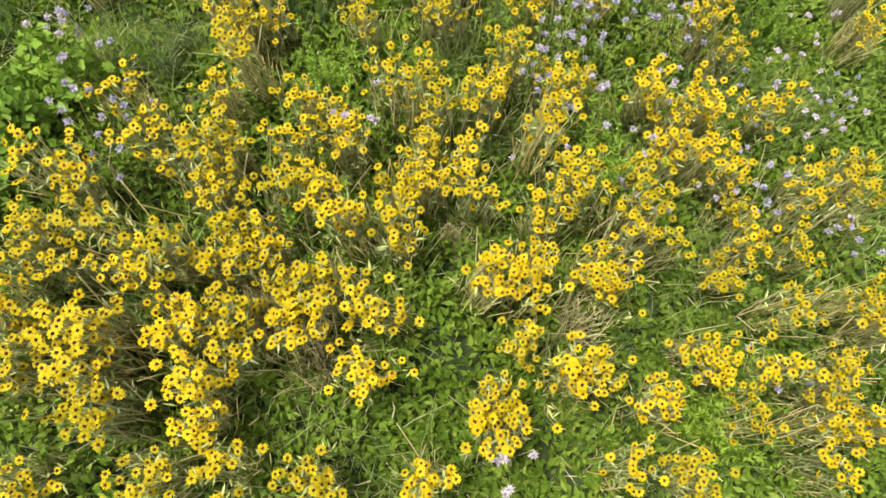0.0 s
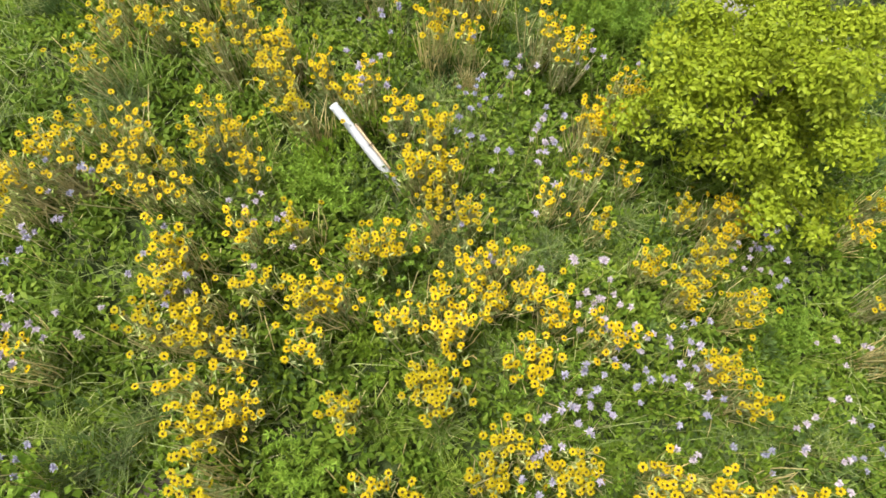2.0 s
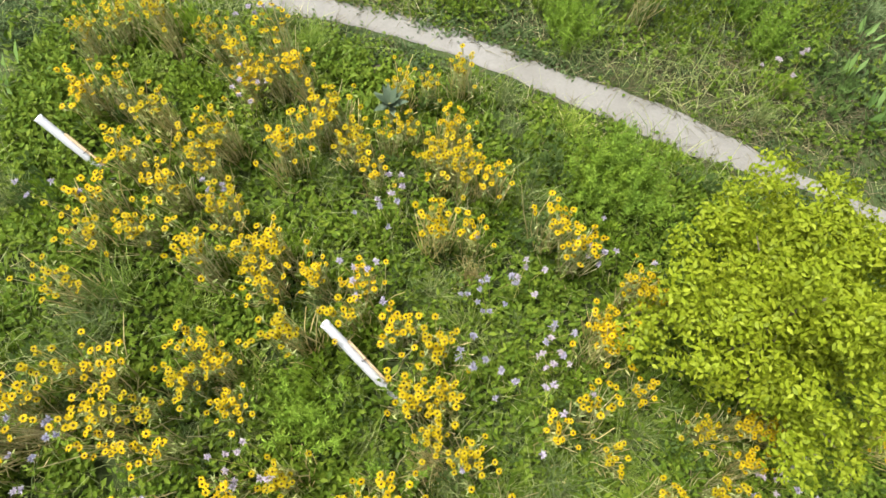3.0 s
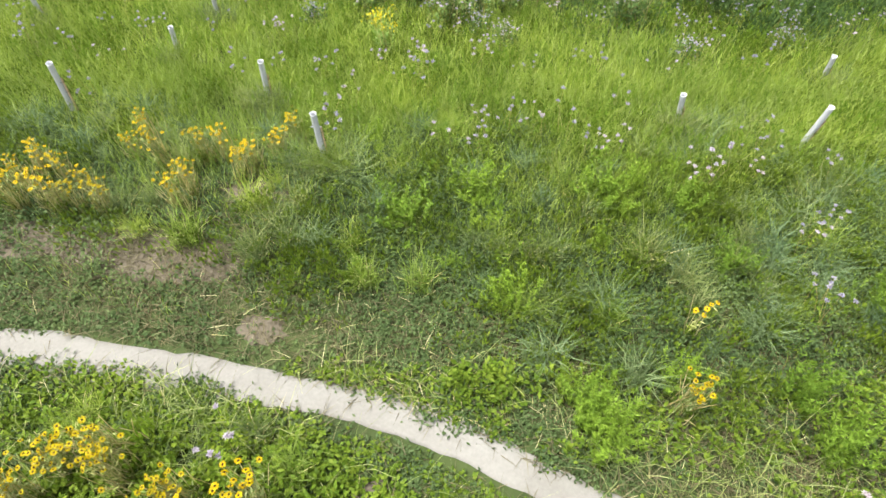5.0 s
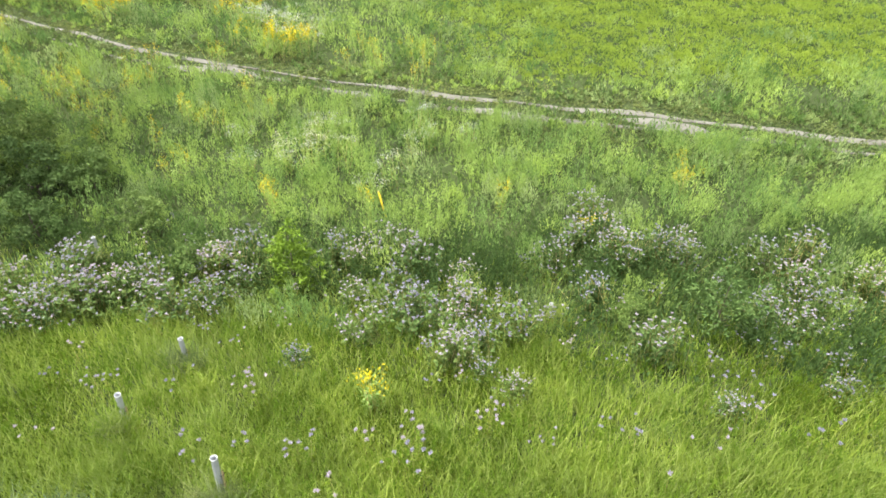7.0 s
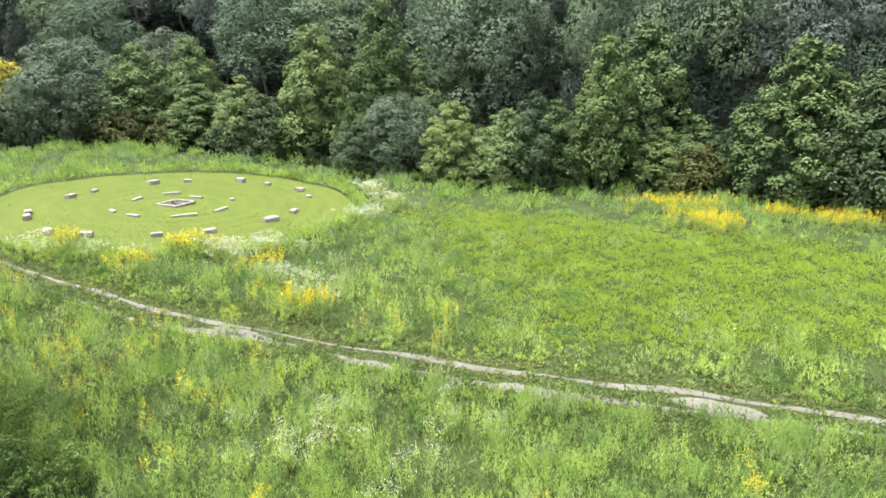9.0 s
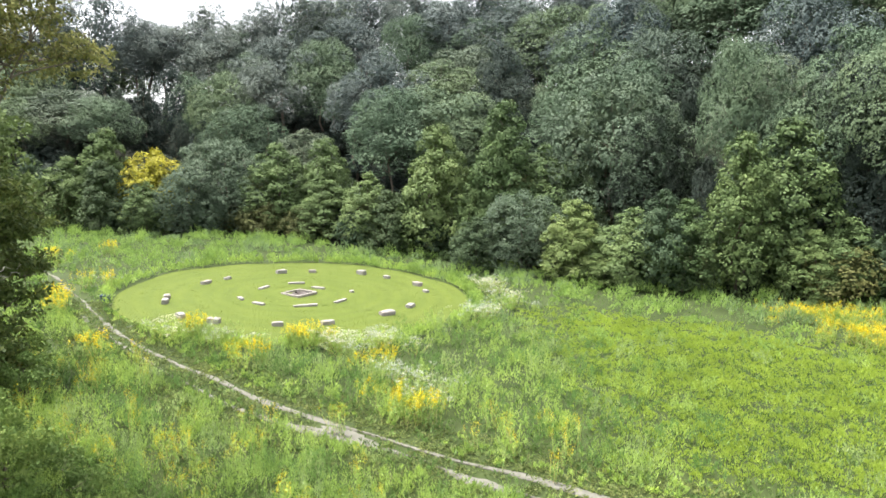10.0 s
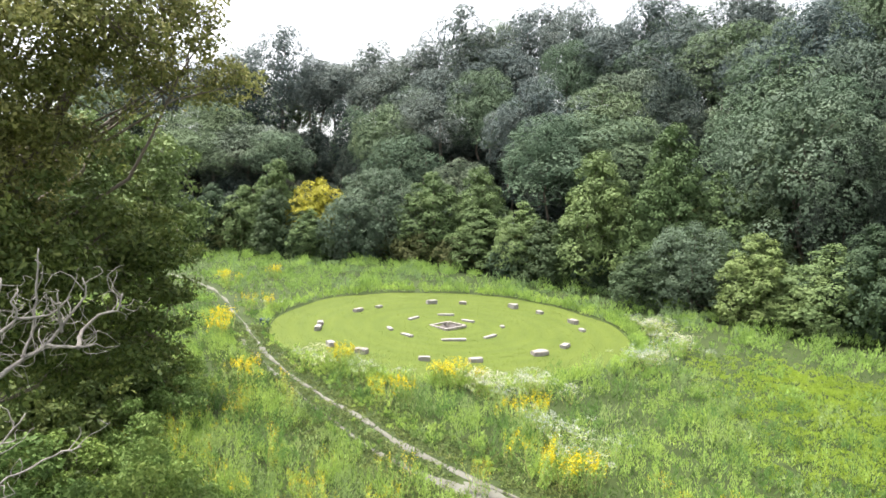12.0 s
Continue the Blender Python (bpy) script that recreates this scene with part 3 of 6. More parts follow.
tagged(part("groundcover", herb(Buf(), xy, (0.08 + 0.26 * wet) * rise, 16, 0.066, 0.03), clover_m), "low dark clover-like groundcover beside the path", "groundcover", kind="stuff")
xy = scatter(125000, -10, 10, 9.6, 15)
w = np.clip((xy[:, 1] - 10.2 + 0.3 * xy[:, 0]) / 3.0, 0.12, 1) * (0.35 + 0.65 * wave(xy, 1.4, 3.0))
bare = np.minimum.reduce([np.hypot((xy[:, 0] - a) / 0.9, (xy[:, 1] - b) / 0.5) for a, b in ((-3.3, 11.0), (-2.45, 12.15), (-1.96, 9.95))])
xy = xy[(rng.random(len(xy)) < w) & (bare > 1.5 * rng.random(len(xy))) & clear(xy, 0.4)]
tagged(part("slope_grass", Buf().blades(on_ground(xy), np.c_[rng.normal(size=(len(xy), 2)) * 0.2, np.ones(len(xy))], rng.uniform(0.27, 0.62, len(xy)) * np.clip(0.4 + (xy[:, 1] - 10) / 4, 0.4, 1.1), 0.0085, 0.13), bright_grass_m), "long bright green grass on the slope", "grass", kind="stuff")
xy = scatter(130000, -15, 13, 14.2, 22)
w = np.clip(1.1 - (xy[:, 1] - 17.0) / 4.0, 0.08, 1) * (0.4 + 0.6 * wave(xy, 0.9, 1.0)) * np.where((xy[:, 0] > 2.2) & (xy[:, 1] > 16.6), 0.3, 1)
xy = xy[rng.random(len(xy)) < w]
tagged(part("slope_grass", Buf().blades(on_ground(xy), np.c_[rng.normal(size=(len(xy), 2)) * 0.2, np.ones(len(xy))], rng.uniform(0.3, 0.68, len(xy)), 0.0115, 0.12), bright_grass_m), "tall yellowish green grass at the foot of the slope", "grass", kind="stuff")

# ---------------------------------------------------------------- tall meadow
def colonies(n, per, spread, box, keep):
    """Stalks in colonies, highest in the middle of each; gives places and a height factor."""
    c = scatter(n, *box)
    c = c[keep(c)]
    big = rng.uniform(0.6, 1.3, len(c))
    high = rng.uniform(0.38, 1.25, len(c))
    k = np.repeat(np.arange(len(c)), per)
    off = rng.normal(size=(len(k), 2)) * spread * big[k][:, None]
    f = high[k] * (0.5 + 0.5 * np.exp(-((off / spread) ** 2).sum(1) / 2)) * rng.uniform(0.85, 1.1, len(k))
    return c[k] + off, f


def open_field(xy):
    """1 where the growth is low and bright, beyond the track."""
    f = np.clip((xy[:, 0] + 1 + 0.25 * (xy[:, 1] - 34)) / 6, 0, 1) * np.clip((xy[:, 1] - 31.5) / 2.5, 0, 1)
    return f * np.clip((treeline(xy[:, 0]) - xy[:, 1] - 7 - 3 * wave(xy, 0.4, 2.0)) / 4, 0, 1)


def herb_part(name, label, material, xy, f, count, tall, length, width, wide):
    ok = clear(xy, 0.3, 0.55) & (away(xy, RUT_LINE, 6) > 0.5) & (xy[:, 1] < treeline(xy[:, 0]) + 2)
    xy, f = xy[ok], f[ok]
    near = np.clip((away(xy, TRACK_LINE, 8) - 0.8) / 1.5, 0.25, 1)
    tagged(part(name, plume(Buf(), xy, tall * f * near, count, length, width, wide), material), label, "meadow", kind="stuff")


def dusk_keep(c):
    east = (c[:, 0] > 1.8) & (c[:, 1] > 16.3 + 0.6 * wave(c, 1.0, 1.0)) & (c[:, 1] < 22.6)
    west = (c[:, 0] < 1.8) & (c[:, 1] > 18.8 + 1.2 * wave(c, 0.7, 2.0)) & (c[:, 1] < 22.0)
    return (east & (wave(c, 0.8, 4.0) > 0.3)) | west


def foot_keep(c):
    return (rng.random(len(c)) < np.clip((c[:, 1] - 17.0) / 3.5, 0, 1)) & (~dusk_keep(c) | (rng.random(len(c)) < 0.25))


def mid_keep(c):
    return rng.random(len(c)) > open_field(c) * 0.93


xy, f = colonies(380, 16, 0.36, (-9, 12, 15.5, 23), dusk_keep)
herb_part("meadow_herbs", "dusky dark leafy mounds under the bergamot", dusky_m, xy, f, 16, 1.0, 0.11, 0.045, 0.22)
xy, f = colonies(420, 14, 0.3, (-9, 9, 12.4, 18.5), lambda c: c[:, 1] > 13.2 - 0.25 * c[:, 0])
herb_part("slope_herbs", "light feathery herbs among the slope's grass", fern_m, xy, f, 16, 0.62, 0.1, 0.022, 0.07)
NEAR, MIDDLE, FAR = (-24, 18, 17.5, 29.7), (-46, 30, 29.7, 46), (-60, 34, 45, 74)
for n, label, mat in ((520, "tall upright leafy meadow herbs", plume_m), (240, "deeper green upright meadow herbs", deep_plume_m), (130, "greyish green upright meadow herbs", grey_plume_m)):
    herb_part("meadow_herbs", label, mat, *colonies(n, 20, 0.27, NEAR, foot_keep), 27, 1.2, 0.115, 0.021, 0.085)
for n, label, mat in ((620, "tall upright herbs beyond the track", plume_m), (320, "deeper green herbs beyond the track", deep_plume_m), (180, "greyish green herbs beyond the track", grey_plume_m)):
    herb_part("meadow_herbs", label, mat, *colonies(n, 16, 0.38, MIDDLE, mid_keep), 21, 1.2, 0.16, 0.031, 0.11)
for n, label, mat in ((520, "far tall meadow plants before the wood", plume_m), (240, "far deeper green meadow plants before the wood", deep_plume_m), (200, "far greyish meadow plants before the wood", grey_plume_m)):
    herb_part("meadow_herbs", label, mat, *colonies(n, 14, 0.52, FAR, mid_keep), 13, 1.1, 0.25, 0.06, 0.16)
xy = scatter(20000, -5, 30, 31.5, 54)
xy = xy[(rng.random(len(xy)) < open_field(xy)) & clear(xy, 0.3, 0.8)]
tagged(part("low_meadow", plume(Buf(), xy, 0.12 + 0.34 * wave(xy, 1.9, 2.0) ** 1.5, 20, 0.12, 0.042, 0.36), low_m), "low bright yellowish green growth on the open field", "meadow", kind="stuff")
# dark leaves of this layer paint the shade at the herbs' feet
xy = np.vstack([scatter(6500, -26, 20, 18.5, 30), scatter(7000, -46, 30, 30, 46), scatter(4500, -60, 34, 46, 72)])
xy = xy[clear(xy, 0.3, 0.5)]
tagged(part("meadow_undergrowth", herb(Buf(), xy, 0.2 + 0.15 * wave(xy, 0.8, 1.0), 8, 0.22, 0.05, 1.3, 0.22), under_m), "low green undergrowth between the meadow plants", "meadow", kind="stuff")
for n, label, mat in ((95, "light green leafy herbs among the flowers", fern_m), (120, "dark broad-leaved herbs among the flowers", dusky_m)):
    xy, f = colonies(n, 9, 0.2, (-4.4, 4.9, -2, 8.6), lambda c: clear(c, 0.8))
    herb_part("bank_herbs", label, mat, xy, f, 22, 0.5, 0.1, 0.04, 0.16)
# rough growth over the land that the flight leaves aside
xy = scatter(15000, -34, 34, -16, 30)
inner = ((xy[:, 0] > -4.4) & (xy[:, 0] < 5) & (xy[:, 1] > -2) & (xy[:, 1] < 9)) | ((xy[:, 0] > -9) & (xy[:, 0] < 9) & (xy[:, 1] >= 9))
inner |= (xy[:, 0] > -23) & (xy[:, 0] < 17) & (xy[:, 1] > 15)
xy = xy[~inner & clear(xy, 0.6, 0.8)]
tagged(part("rough_meadow", plume(Buf(), xy, 0.3 + 0.5 * rng.random(len(xy)), 9, 0.3, 0.075, 0.4), deep_plume_m), "rough tall growth on the rest of the meadow", "meadow", kind="stuff")
# worn low turf on the track, and the lawn's own short grass
xy = scatter(30000, -30, 16, 25.5, 44)
d = np.minimum(away(xy, TRACK_LINE, 6), away(xy, RUT_LINE, 6))
xy = xy[(d < 2.1) & ((d > 0.2 + 0.08 * rng.random(len(d))) | (rng.random(len(d)) < 0.06)) & clear(xy, 0.0, 0.1)]
tagged(part("track_turf", herb(Buf(), xy, 0.07, 9, 0.12, 0.05, 0.4, 0.1), turf_m), "short trodden turf along the track", "turf", kind="stuff")
r = LAWN[2] * np.sqrt(rng.random(26000)) * 0.995
a = rng.uniform(0, 2 * np.pi, len(r))
xy = np.c_[LAWN[0] + r * np.cos(a), LAWN[1] + r * np.sin(a)]
# each round of the mower lays the grass the other way
laid = np.where((r / 0.85).astype(int) % 2, 1.0, -1.0)[:, None] * np.c_[-np.sin(a), np.cos(a)]
tagged(part("lawn_grass", Buf().leaves(on_ground(xy, 0.045), np.c_[laid * 1.1 + rng.normal(size=(len(xy), 2)) * 0.5, np.full(len(xy), 0.3)], rng.uniform(0.04, 0.07, len(xy)), 0.045, 0.05), lawn_leaf_m), "short mown grass of the round lawn", "lawn", kind="stuff")
a = rng.uniform(0, 2 * np.pi, 620)
r = LAWN[2] * (1.015 + 0.06 * rng.random(len(a)))
xy = np.c_[LAWN[0] + r * np.cos(a), LAWN[1] + r * np.sin(a)]
xy = xy[away(xy, TRACK_LINE, 8) > 1.0]
tagged(part("lawn_edge_herbs", plume(Buf(), xy, 0.35 + 0.5 * rng.random(len(xy)), 26, 0.22, 0.06, 0.25), plume_m), "tall herbs left standing round the lawn", "meadow", kind="stuff")
# browned low growth about the bare patches
xy = np.vstack([np.c_[rng.normal(-3.4, 1.3, 6000), rng.normal(11.0, 0.75, 6000)], np.c_[rng.normal(-0.2, 1.6, 2600), rng.normal(9.9, 0.5, 2600)], np.c_[rng.normal(4.4, 1.7, 13000), rng.normal(9.0, 1.0, 13000)], np.repeat(PATH_LINE, 30, axis=0) + rng.normal(size=(30 * len(PATH_LINE), 2)) * (0.1, 0.28)])
xy = xy[clear(xy, 0.13)]
tagged(part("browned_turf", Buf().blades(on_ground(xy), np.c_[rng.normal(size=(len(xy), 2)), np.full(len(xy), 0.6)], rng.uniform(0.12, 0.32, len(xy)), 0.008, 0.15), brown_turf_m), "browned dry turf beside the path", "turf", kind="stuff")
# leafy dark patches in the slope's grass
xy = scatter(5200, -8, 8.5, 9.8, 17.5)
xy = xy[(wave(xy, 0.75, 6.0) > 0.5) & clear(xy, 0.5) & (xy[:, 1] > 10.2 - 0.2 * xy[:, 0])]
more, f = colonies(60, 26, 0.3, (-2, 7.5, 9.0, 12.8), lambda c: c[:, 1] > 10.0 - 0.35 * c[:, 0])
xy = np.vstack([xy, more])
tagged(part("slope_herbs", plume(Buf(), xy, 0.22 + 0.3 * rng.random(len(xy)), 20, 0.085, 0.03, 0.2), leaf_m), "dark leafy herbs scattered through the slope's grass", "meadow", kind="stuff")


# ---------------------------------------------------------------- where the plants stand
SUSANS_A = (
    (1.58, -1.26), (-0.1, -1.24), (-0.74, -1.21), (2.57, -1.21), (-1.56, -1.18), (1.14, -1.18), (-1.2, -1.16), (-2.27, -1.15), (0.42, -1.04), (2.52, -0.95),
    (-1.41, -0.94), (3.04, -0.92), (2.78, -0.91), (1.95, -0.87), (-1.87, -0.84), (1.47, -0.8), (0.33, -0.73), (-1.39, -0.67), (-2.35, -0.64), (2.74, -0.64),
    (2.39, -0.6), (0.86, -0.58), (2.02, -0.55), (-1.96, -0.54), (1.15, -0.54), (-0.48, -0.52), (-1.19, -0.49), (2.95, -0.48), (-0.92, -0.37), (-1.56, -0.36),
    (0.65, -0.36), (1.84, -0.35), (-2.49, -0.34), (-2.25, -0.34), (-1.96, -0.29), (3.21, -0.22), (-1.33, -0.21), (-0.28, -0.15), (2.52, -0.1), (-0.99, -0.09),
    (-0.61, -0.08), (1.25, -0.05), (0.52, -0.04), (0.25, -0.01), (-2.56, 0), (3.06, -0), (-1.86, 0.04), (-2.27, 0.06),
)
SUSANS_B = (
    (-1.36, 0.13), (0.69, 0.13), (-1.64, 0.14), (1.07, 0.2), (-2.6, 0.24), (2.18, 0.24), (-2.04, 0.27), (-1.06, 0.27), (-0.29, 0.3), (1.38, 0.3),
    (-2.4, 0.38), (-1.29, 0.39), (-0.52, 0.4), (1.62, 0.4), (2.78, 0.4), (2.37, 0.44), (0.76, 0.49), (1.42, 0.57), (-1.46, 0.59), (-1.06, 0.61),
    (1.16, 0.63), (-2.37, 0.66), (0.31, 0.68), (2.34, 0.73), (-0.29, 0.74), (-0.05, 0.75), (2.87, 0.75), (-2.63, 0.77), (3.32, 0.77), (-1.7, 0.79),
    (-0.85, 0.8), (1.01, 0.88), (1.56, 0.92), (-1.47, 0.95), (0.24, 0.96), (2.98, 0.97), (-1.85, 1.01), (-1.09, 1.01), (2.35, 1.03), (-0.66, 1.04),
    (-0.09, 1.09), (1.82, 1.09), (2.08, 1.12), (0.72, 1.15), (3.55, 1.18), (-2.14, 1.25), (-0.55, 1.27), (-0.82, 1.33),
)
SUSANS_C = (
    (0.08, 1.4), (-0.18, 1.43), (-1.53, 1.45), (0.84, 1.47), (0.34, 1.53), (2.27, 1.62), (-0.35, 1.63), (2.02, 1.66), (2.87, 1.69), (-1.34, 1.7),
    (1.78, 1.7), (0.49, 1.77), (0.91, 1.8), (1.2, 1.84), (0.69, 1.95), (-1.5, 2.09), (-0.55, 2.24), (-1.28, 2.25), (2.63, 2.34), (-1.72, 2.36),
    (0.24, 2.37), (0, 2.46), (-2.74, 2.52), (2.41, 2.57), (0.93, 2.59), (-1.37, 2.7), (-0.87, 2.73), (-1.7, 2.74), (1.39, 2.77), (4.09, 2.78),
    (-2.1, 2.8), (0.22, 2.85), (-0.14, 2.92), (1.07, 2.96), (-1.61, 2.98), (-0.59, 3), (-0.86, 3.04), (-1.83, 3.11), (0.5, 3.13), (0.13, 3.15),
    (2.77, 3.16), (-1.34, 3.2), (0.85, 3.27), (4.24, 3.27), (2.3, 3.3), (-1.8, 3.37), (0.41, 3.4), (-0.52, 3.46),
)
SUSANS_D = (
    (0.66, 3.48), (2.47, 3.56), (2.02, 3.57), (-1.43, 3.63), (-3.1, 3.67), (-0.3, 3.67), (-1, 3.7), (2.8, 3.78), (0.33, 3.85), (-1.84, 3.91),
    (-2.24, 3.92), (1.53, 3.94), (-3.05, 3.95), (4.19, 4.04), (1.11, 4.08), (0.08, 4.09), (-2.4, 4.12), (2.46, 4.13), (1.39, 4.14), (2.82, 4.14),
    (3.12, 4.17), (-2.99, 4.2), (-1.55, 4.21), (-2.08, 4.24), (-0.07, 4.32), (0.19, 4.36), (4.52, 4.36), (-2.44, 4.4), (-1.85, 4.44), (1.92, 4.44),
    (-2.73, 4.47), (-1.59, 4.53), (-1.82, 4.68), (1.56, 4.73), (0.09, 4.77), (-1.05, 4.82), (-0.23, 4.88), (1.64, 5.01), (-0.6, 5.06), (-2.77, 5.13),
    (2.16, 5.31), (-1.33, 5.31), (-0.54, 5.31), (1.92, 5.37), (-0.92, 5.39), (-1.84, 5.43), (-1.55, 5.56), (-1.28, 5.63),
)
SUSANS_E = (
    (-2.84, 5.64), (1.37, 5.71), (-2.43, 5.75), (0.43, 5.82), (0.08, 5.87), (-1.84, 5.96), (1.17, 5.97), (-2.87, 6.05), (-2.24, 6.12), (0.39, 6.4),
    (-2.03, 6.47), (0.66, 6.47), (-0.52, 6.48), (-2.69, 6.5), (0.23, 6.58), (-1.35, 6.59), (-2.21, 6.64), (0.44, 6.71), (-0.64, 6.72), (0.06, 6.75),
    (-1.95, 6.86), (-0.86, 6.89), (-0.38, 6.92), (-1.08, 7), (-2.54, 7.02), (-0.11, 7.06), (0.22, 7.08), (-2.92, 7.15), (-3.23, 7.19), (-0.94, 7.2),
    (-1.9, 7.53), (-0.35, 7.56), (-1.59, 7.65), (-1.26, 7.67), (-0.01, 7.7), (0.34, 7.79), (-1.84, 7.8), (-1.52, 7.94), (-3.46, 7.96), (-2.15, 8.02),
    (-2.75, 8.21), (-3.32, 8.28), (-2.87, 8.5), (2.58, 9.16), (2.86, 10.07), (-5.73, 11.44), (-4.82, 11.63), (-5.29, 11.64),
)
SUSANS_F = (
    (-4.55, 11.65), (-4.28, 11.67), (-3.33, 11.81), (-5.79, 11.85), (-4.53, 11.97), (-5.38, 12), (-3.26, 12.04), (-4.89, 12.17), (-2.66, 12.33), (-5.32, 12.35),
    (-2.49, 12.53), (-3.8, 12.61), (-3.21, 12.69), (-2.95, 12.7), (-4.22, 12.73), (-2.23, 12.77), (-2.05, 13.11), (-4.13, 13.15),
)
SUSANS = SUSANS_A + SUSANS_B + SUSANS_C + SUSANS_D + SUSANS_E + SUSANS_F
BERGAMOT_A = (
    (0.5, -1.3), (2.4, -0.6), (3.3, 0.4), (2.5, 0.7), (1.6, 0.7), (-2.2, 0.9), (0.9, 1), (2.3, 1.1), (-2.5, 1.2), (-2.1, 1.2),
    (2.7, 1.2), (1.6, 1.3), (-0.5, 1.3), (1.1, 1.4), (-2.5, 1.5), (3.5, 1.6), (0.9, 1.7), (-2.5, 1.8), (2, 1.8), (2.8, 1.8),
    (-2.7, 1.8), (1, 1.9), (3.1, 2), (2.5, 2), (3.7, 2), (0.9, 2.1), (3.4, 2.2), (1.2, 2.2), (2.1, 2.4), (1.5, 2.4),
    (1.8, 2.4), (1.2, 2.4), (2, 2.5), (1.6, 2.7), (-2.7, 2.7), (-2.4, 2.8), (3.5, 2.9), (1.7, 2.9), (2.1, 2.9), (1.5, 3),
    (1.3, 3.1), (-2, 3.2), (-2.9, 3.3), (-1.9, 3.4), (3, 3.4), (1.2, 3.4), (-1.1, 3.5), (2.9, 3.6),
)
BERGAMOT_B = (
    (-2.7, 3.6), (0.5, 3.6), (3.2, 3.7), (-1.3, 3.7), (-2.8, 4), (1, 4.2), (0.3, 4.5), (0.6, 4.5), (1.2, 4.6), (1, 4.7),
    (1.1, 4.9), (0.6, 5.2), (-0.5, 5.2), (0.9, 5.4), (0.7, 5.5), (1.8, 5.6), (1.5, 5.8), (-3.2, 6), (-0.5, 6), (-1.9, 6.1),
    (-0.3, 6.2), (-1.8, 7.2), (3.9, 8.1), (-1.9, 8.6), (4.4, 10.2), (4.5, 11.2), (4.6, 11.4), (4.9, 11.5), (3.5, 12.2), (3.5, 12.4),
    (5.1, 12.4), (4.1, 12.4), (4.1, 12.7), (0.6, 12.7), (2.4, 12.8), (0.1, 12.8), (2, 12.8), (4.5, 12.8), (-1.4, 12.9), (-1.6, 13.1),
    (1.7, 13.2), (0.6, 13.3), (1.4, 13.4), (1, 13.4), (-5.1, 13.7), (-1.4, 13.8), (2.6, 13.8), (-0.3, 14.4),
)
BERGAMOT_C = (
    (-3.2, 14.5), (-0.6, 14.5), (-1.7, 14.6), (-2.5, 14.7), (-0.9, 14.8), (-5.2, 14.8), (3.6, 14.9), (5, 15), (-0.4, 15), (2.6, 15.2),
    (-6.1, 15.2), (0.5, 15.3), (0.7, 15.6), (-5.1, 15.9), (-3.8, 16),
)
BERGAMOT = BERGAMOT_A + BERGAMOT_B + BERGAMOT_C
BERGAMOT_DRIFTS = (
    (-6.6, 18.8), (-6.2, 19.1), (-5.9, 19.5), (-5.1, 18.6), (-4.6, 20), (-4.1, 19.6), (-4.1, 20.4), (-7.7, 17.9), (-7.4, 18.1), (-7.6, 19.6),
    (-6.8, 18.8), (-1.9, 20.7), (-1.1, 21.1), (-0.6, 20.6), (-2.3, 20.8), (-1, 19.5), (-0.5, 18.3), (0.2, 18), (0.6, 17.6), (0.1, 17),
    (-0.4, 16.5), (0.7, 16.8), (0.4, 18.6), (-1.4, 17.9), (-1.8, 16.8), (-2.4, 17.1), (2.5, 21.1), (3, 21.7), (3.6, 22.2), (3.8, 21.1),
    (3, 19.3), (3.6, 17.4), (4.8, 21.4), (5.2, 20.9), (4.3, 17.1), (4.3, 15.9), (7, 21), (7.9, 21), (7.4, 20), (7.7, 19.2),
    (8.8, 20), (8.7, 18.9), (6.6, 18.3), (7.4, 17), (6, 18.7), (6.2, 16.4), (5.2, 16.3), (1.1, 16.2),
)
BONESET = (
    (-7, 55.4), (-5.9, 53), (-6.5, 50), (-11.3, 40.4), (-10.1, 40.7), (-9.3, 41.6), (-18.9, 38.6), (-17.2, 39), (-6.2, 36.5), (-4.2, 26.1),
    (-3.4, 26.3), (-2.1, 26.3), (-0.5, 26.7), (-3.2, 25.4), (-28.3, 46.7), (-27.6, 47.9), (-12.2, 40.7), (-7.7, 56.9), (-7.5, 52.5), (-7.6, 48.4),
    (-6.9, 36.9),
)
GOLDENROD = (
    (12.3, 53.9), (13.8, 54.1), (15.2, 53.9), (14.8, 49.9), (13.2, 49.9), (15.2, 48.5), (20, 51.7), (22.5, 51.2), (23.3, 49.7), (-13.8, 40.5),
    (-12.8, 40.8), (-18.2, 39.7), (-14.5, 36.8), (-7.6, 34.7), (-6.4, 34.7), (-9.2, 38), (-3.4, 34.3), (-1.6, 33.4), (-0.9, 32.1), (-13.8, 29.3),
    (-11.7, 28.5), (-10.8, 28.3), (-9.5, 27.6), (-7.5, 28), (-6.6, 27.3), (-8.6, 27.3), (-5.2, 24.3), (-10.9, 31.2), (6.9, 26.3), (1.8, 23.9),
    (-37.9, 56.9), (-30.6, 46.5), (-26.9, 40.3), (-38.7, 52.6), (-18.7, 31.8), (-20, 34.9), (-17.8, 34), (-19.5, 29.3),
    (-19.2, 32.0), (-17.8, 28.8), (-14.0, 29.7), (-20.7, 35.8), (-27.7, 41.3), (-18.3, 34.3), (-18.4, 30.6), (-12.5, 29.0), (-15.4, 30.0),
)
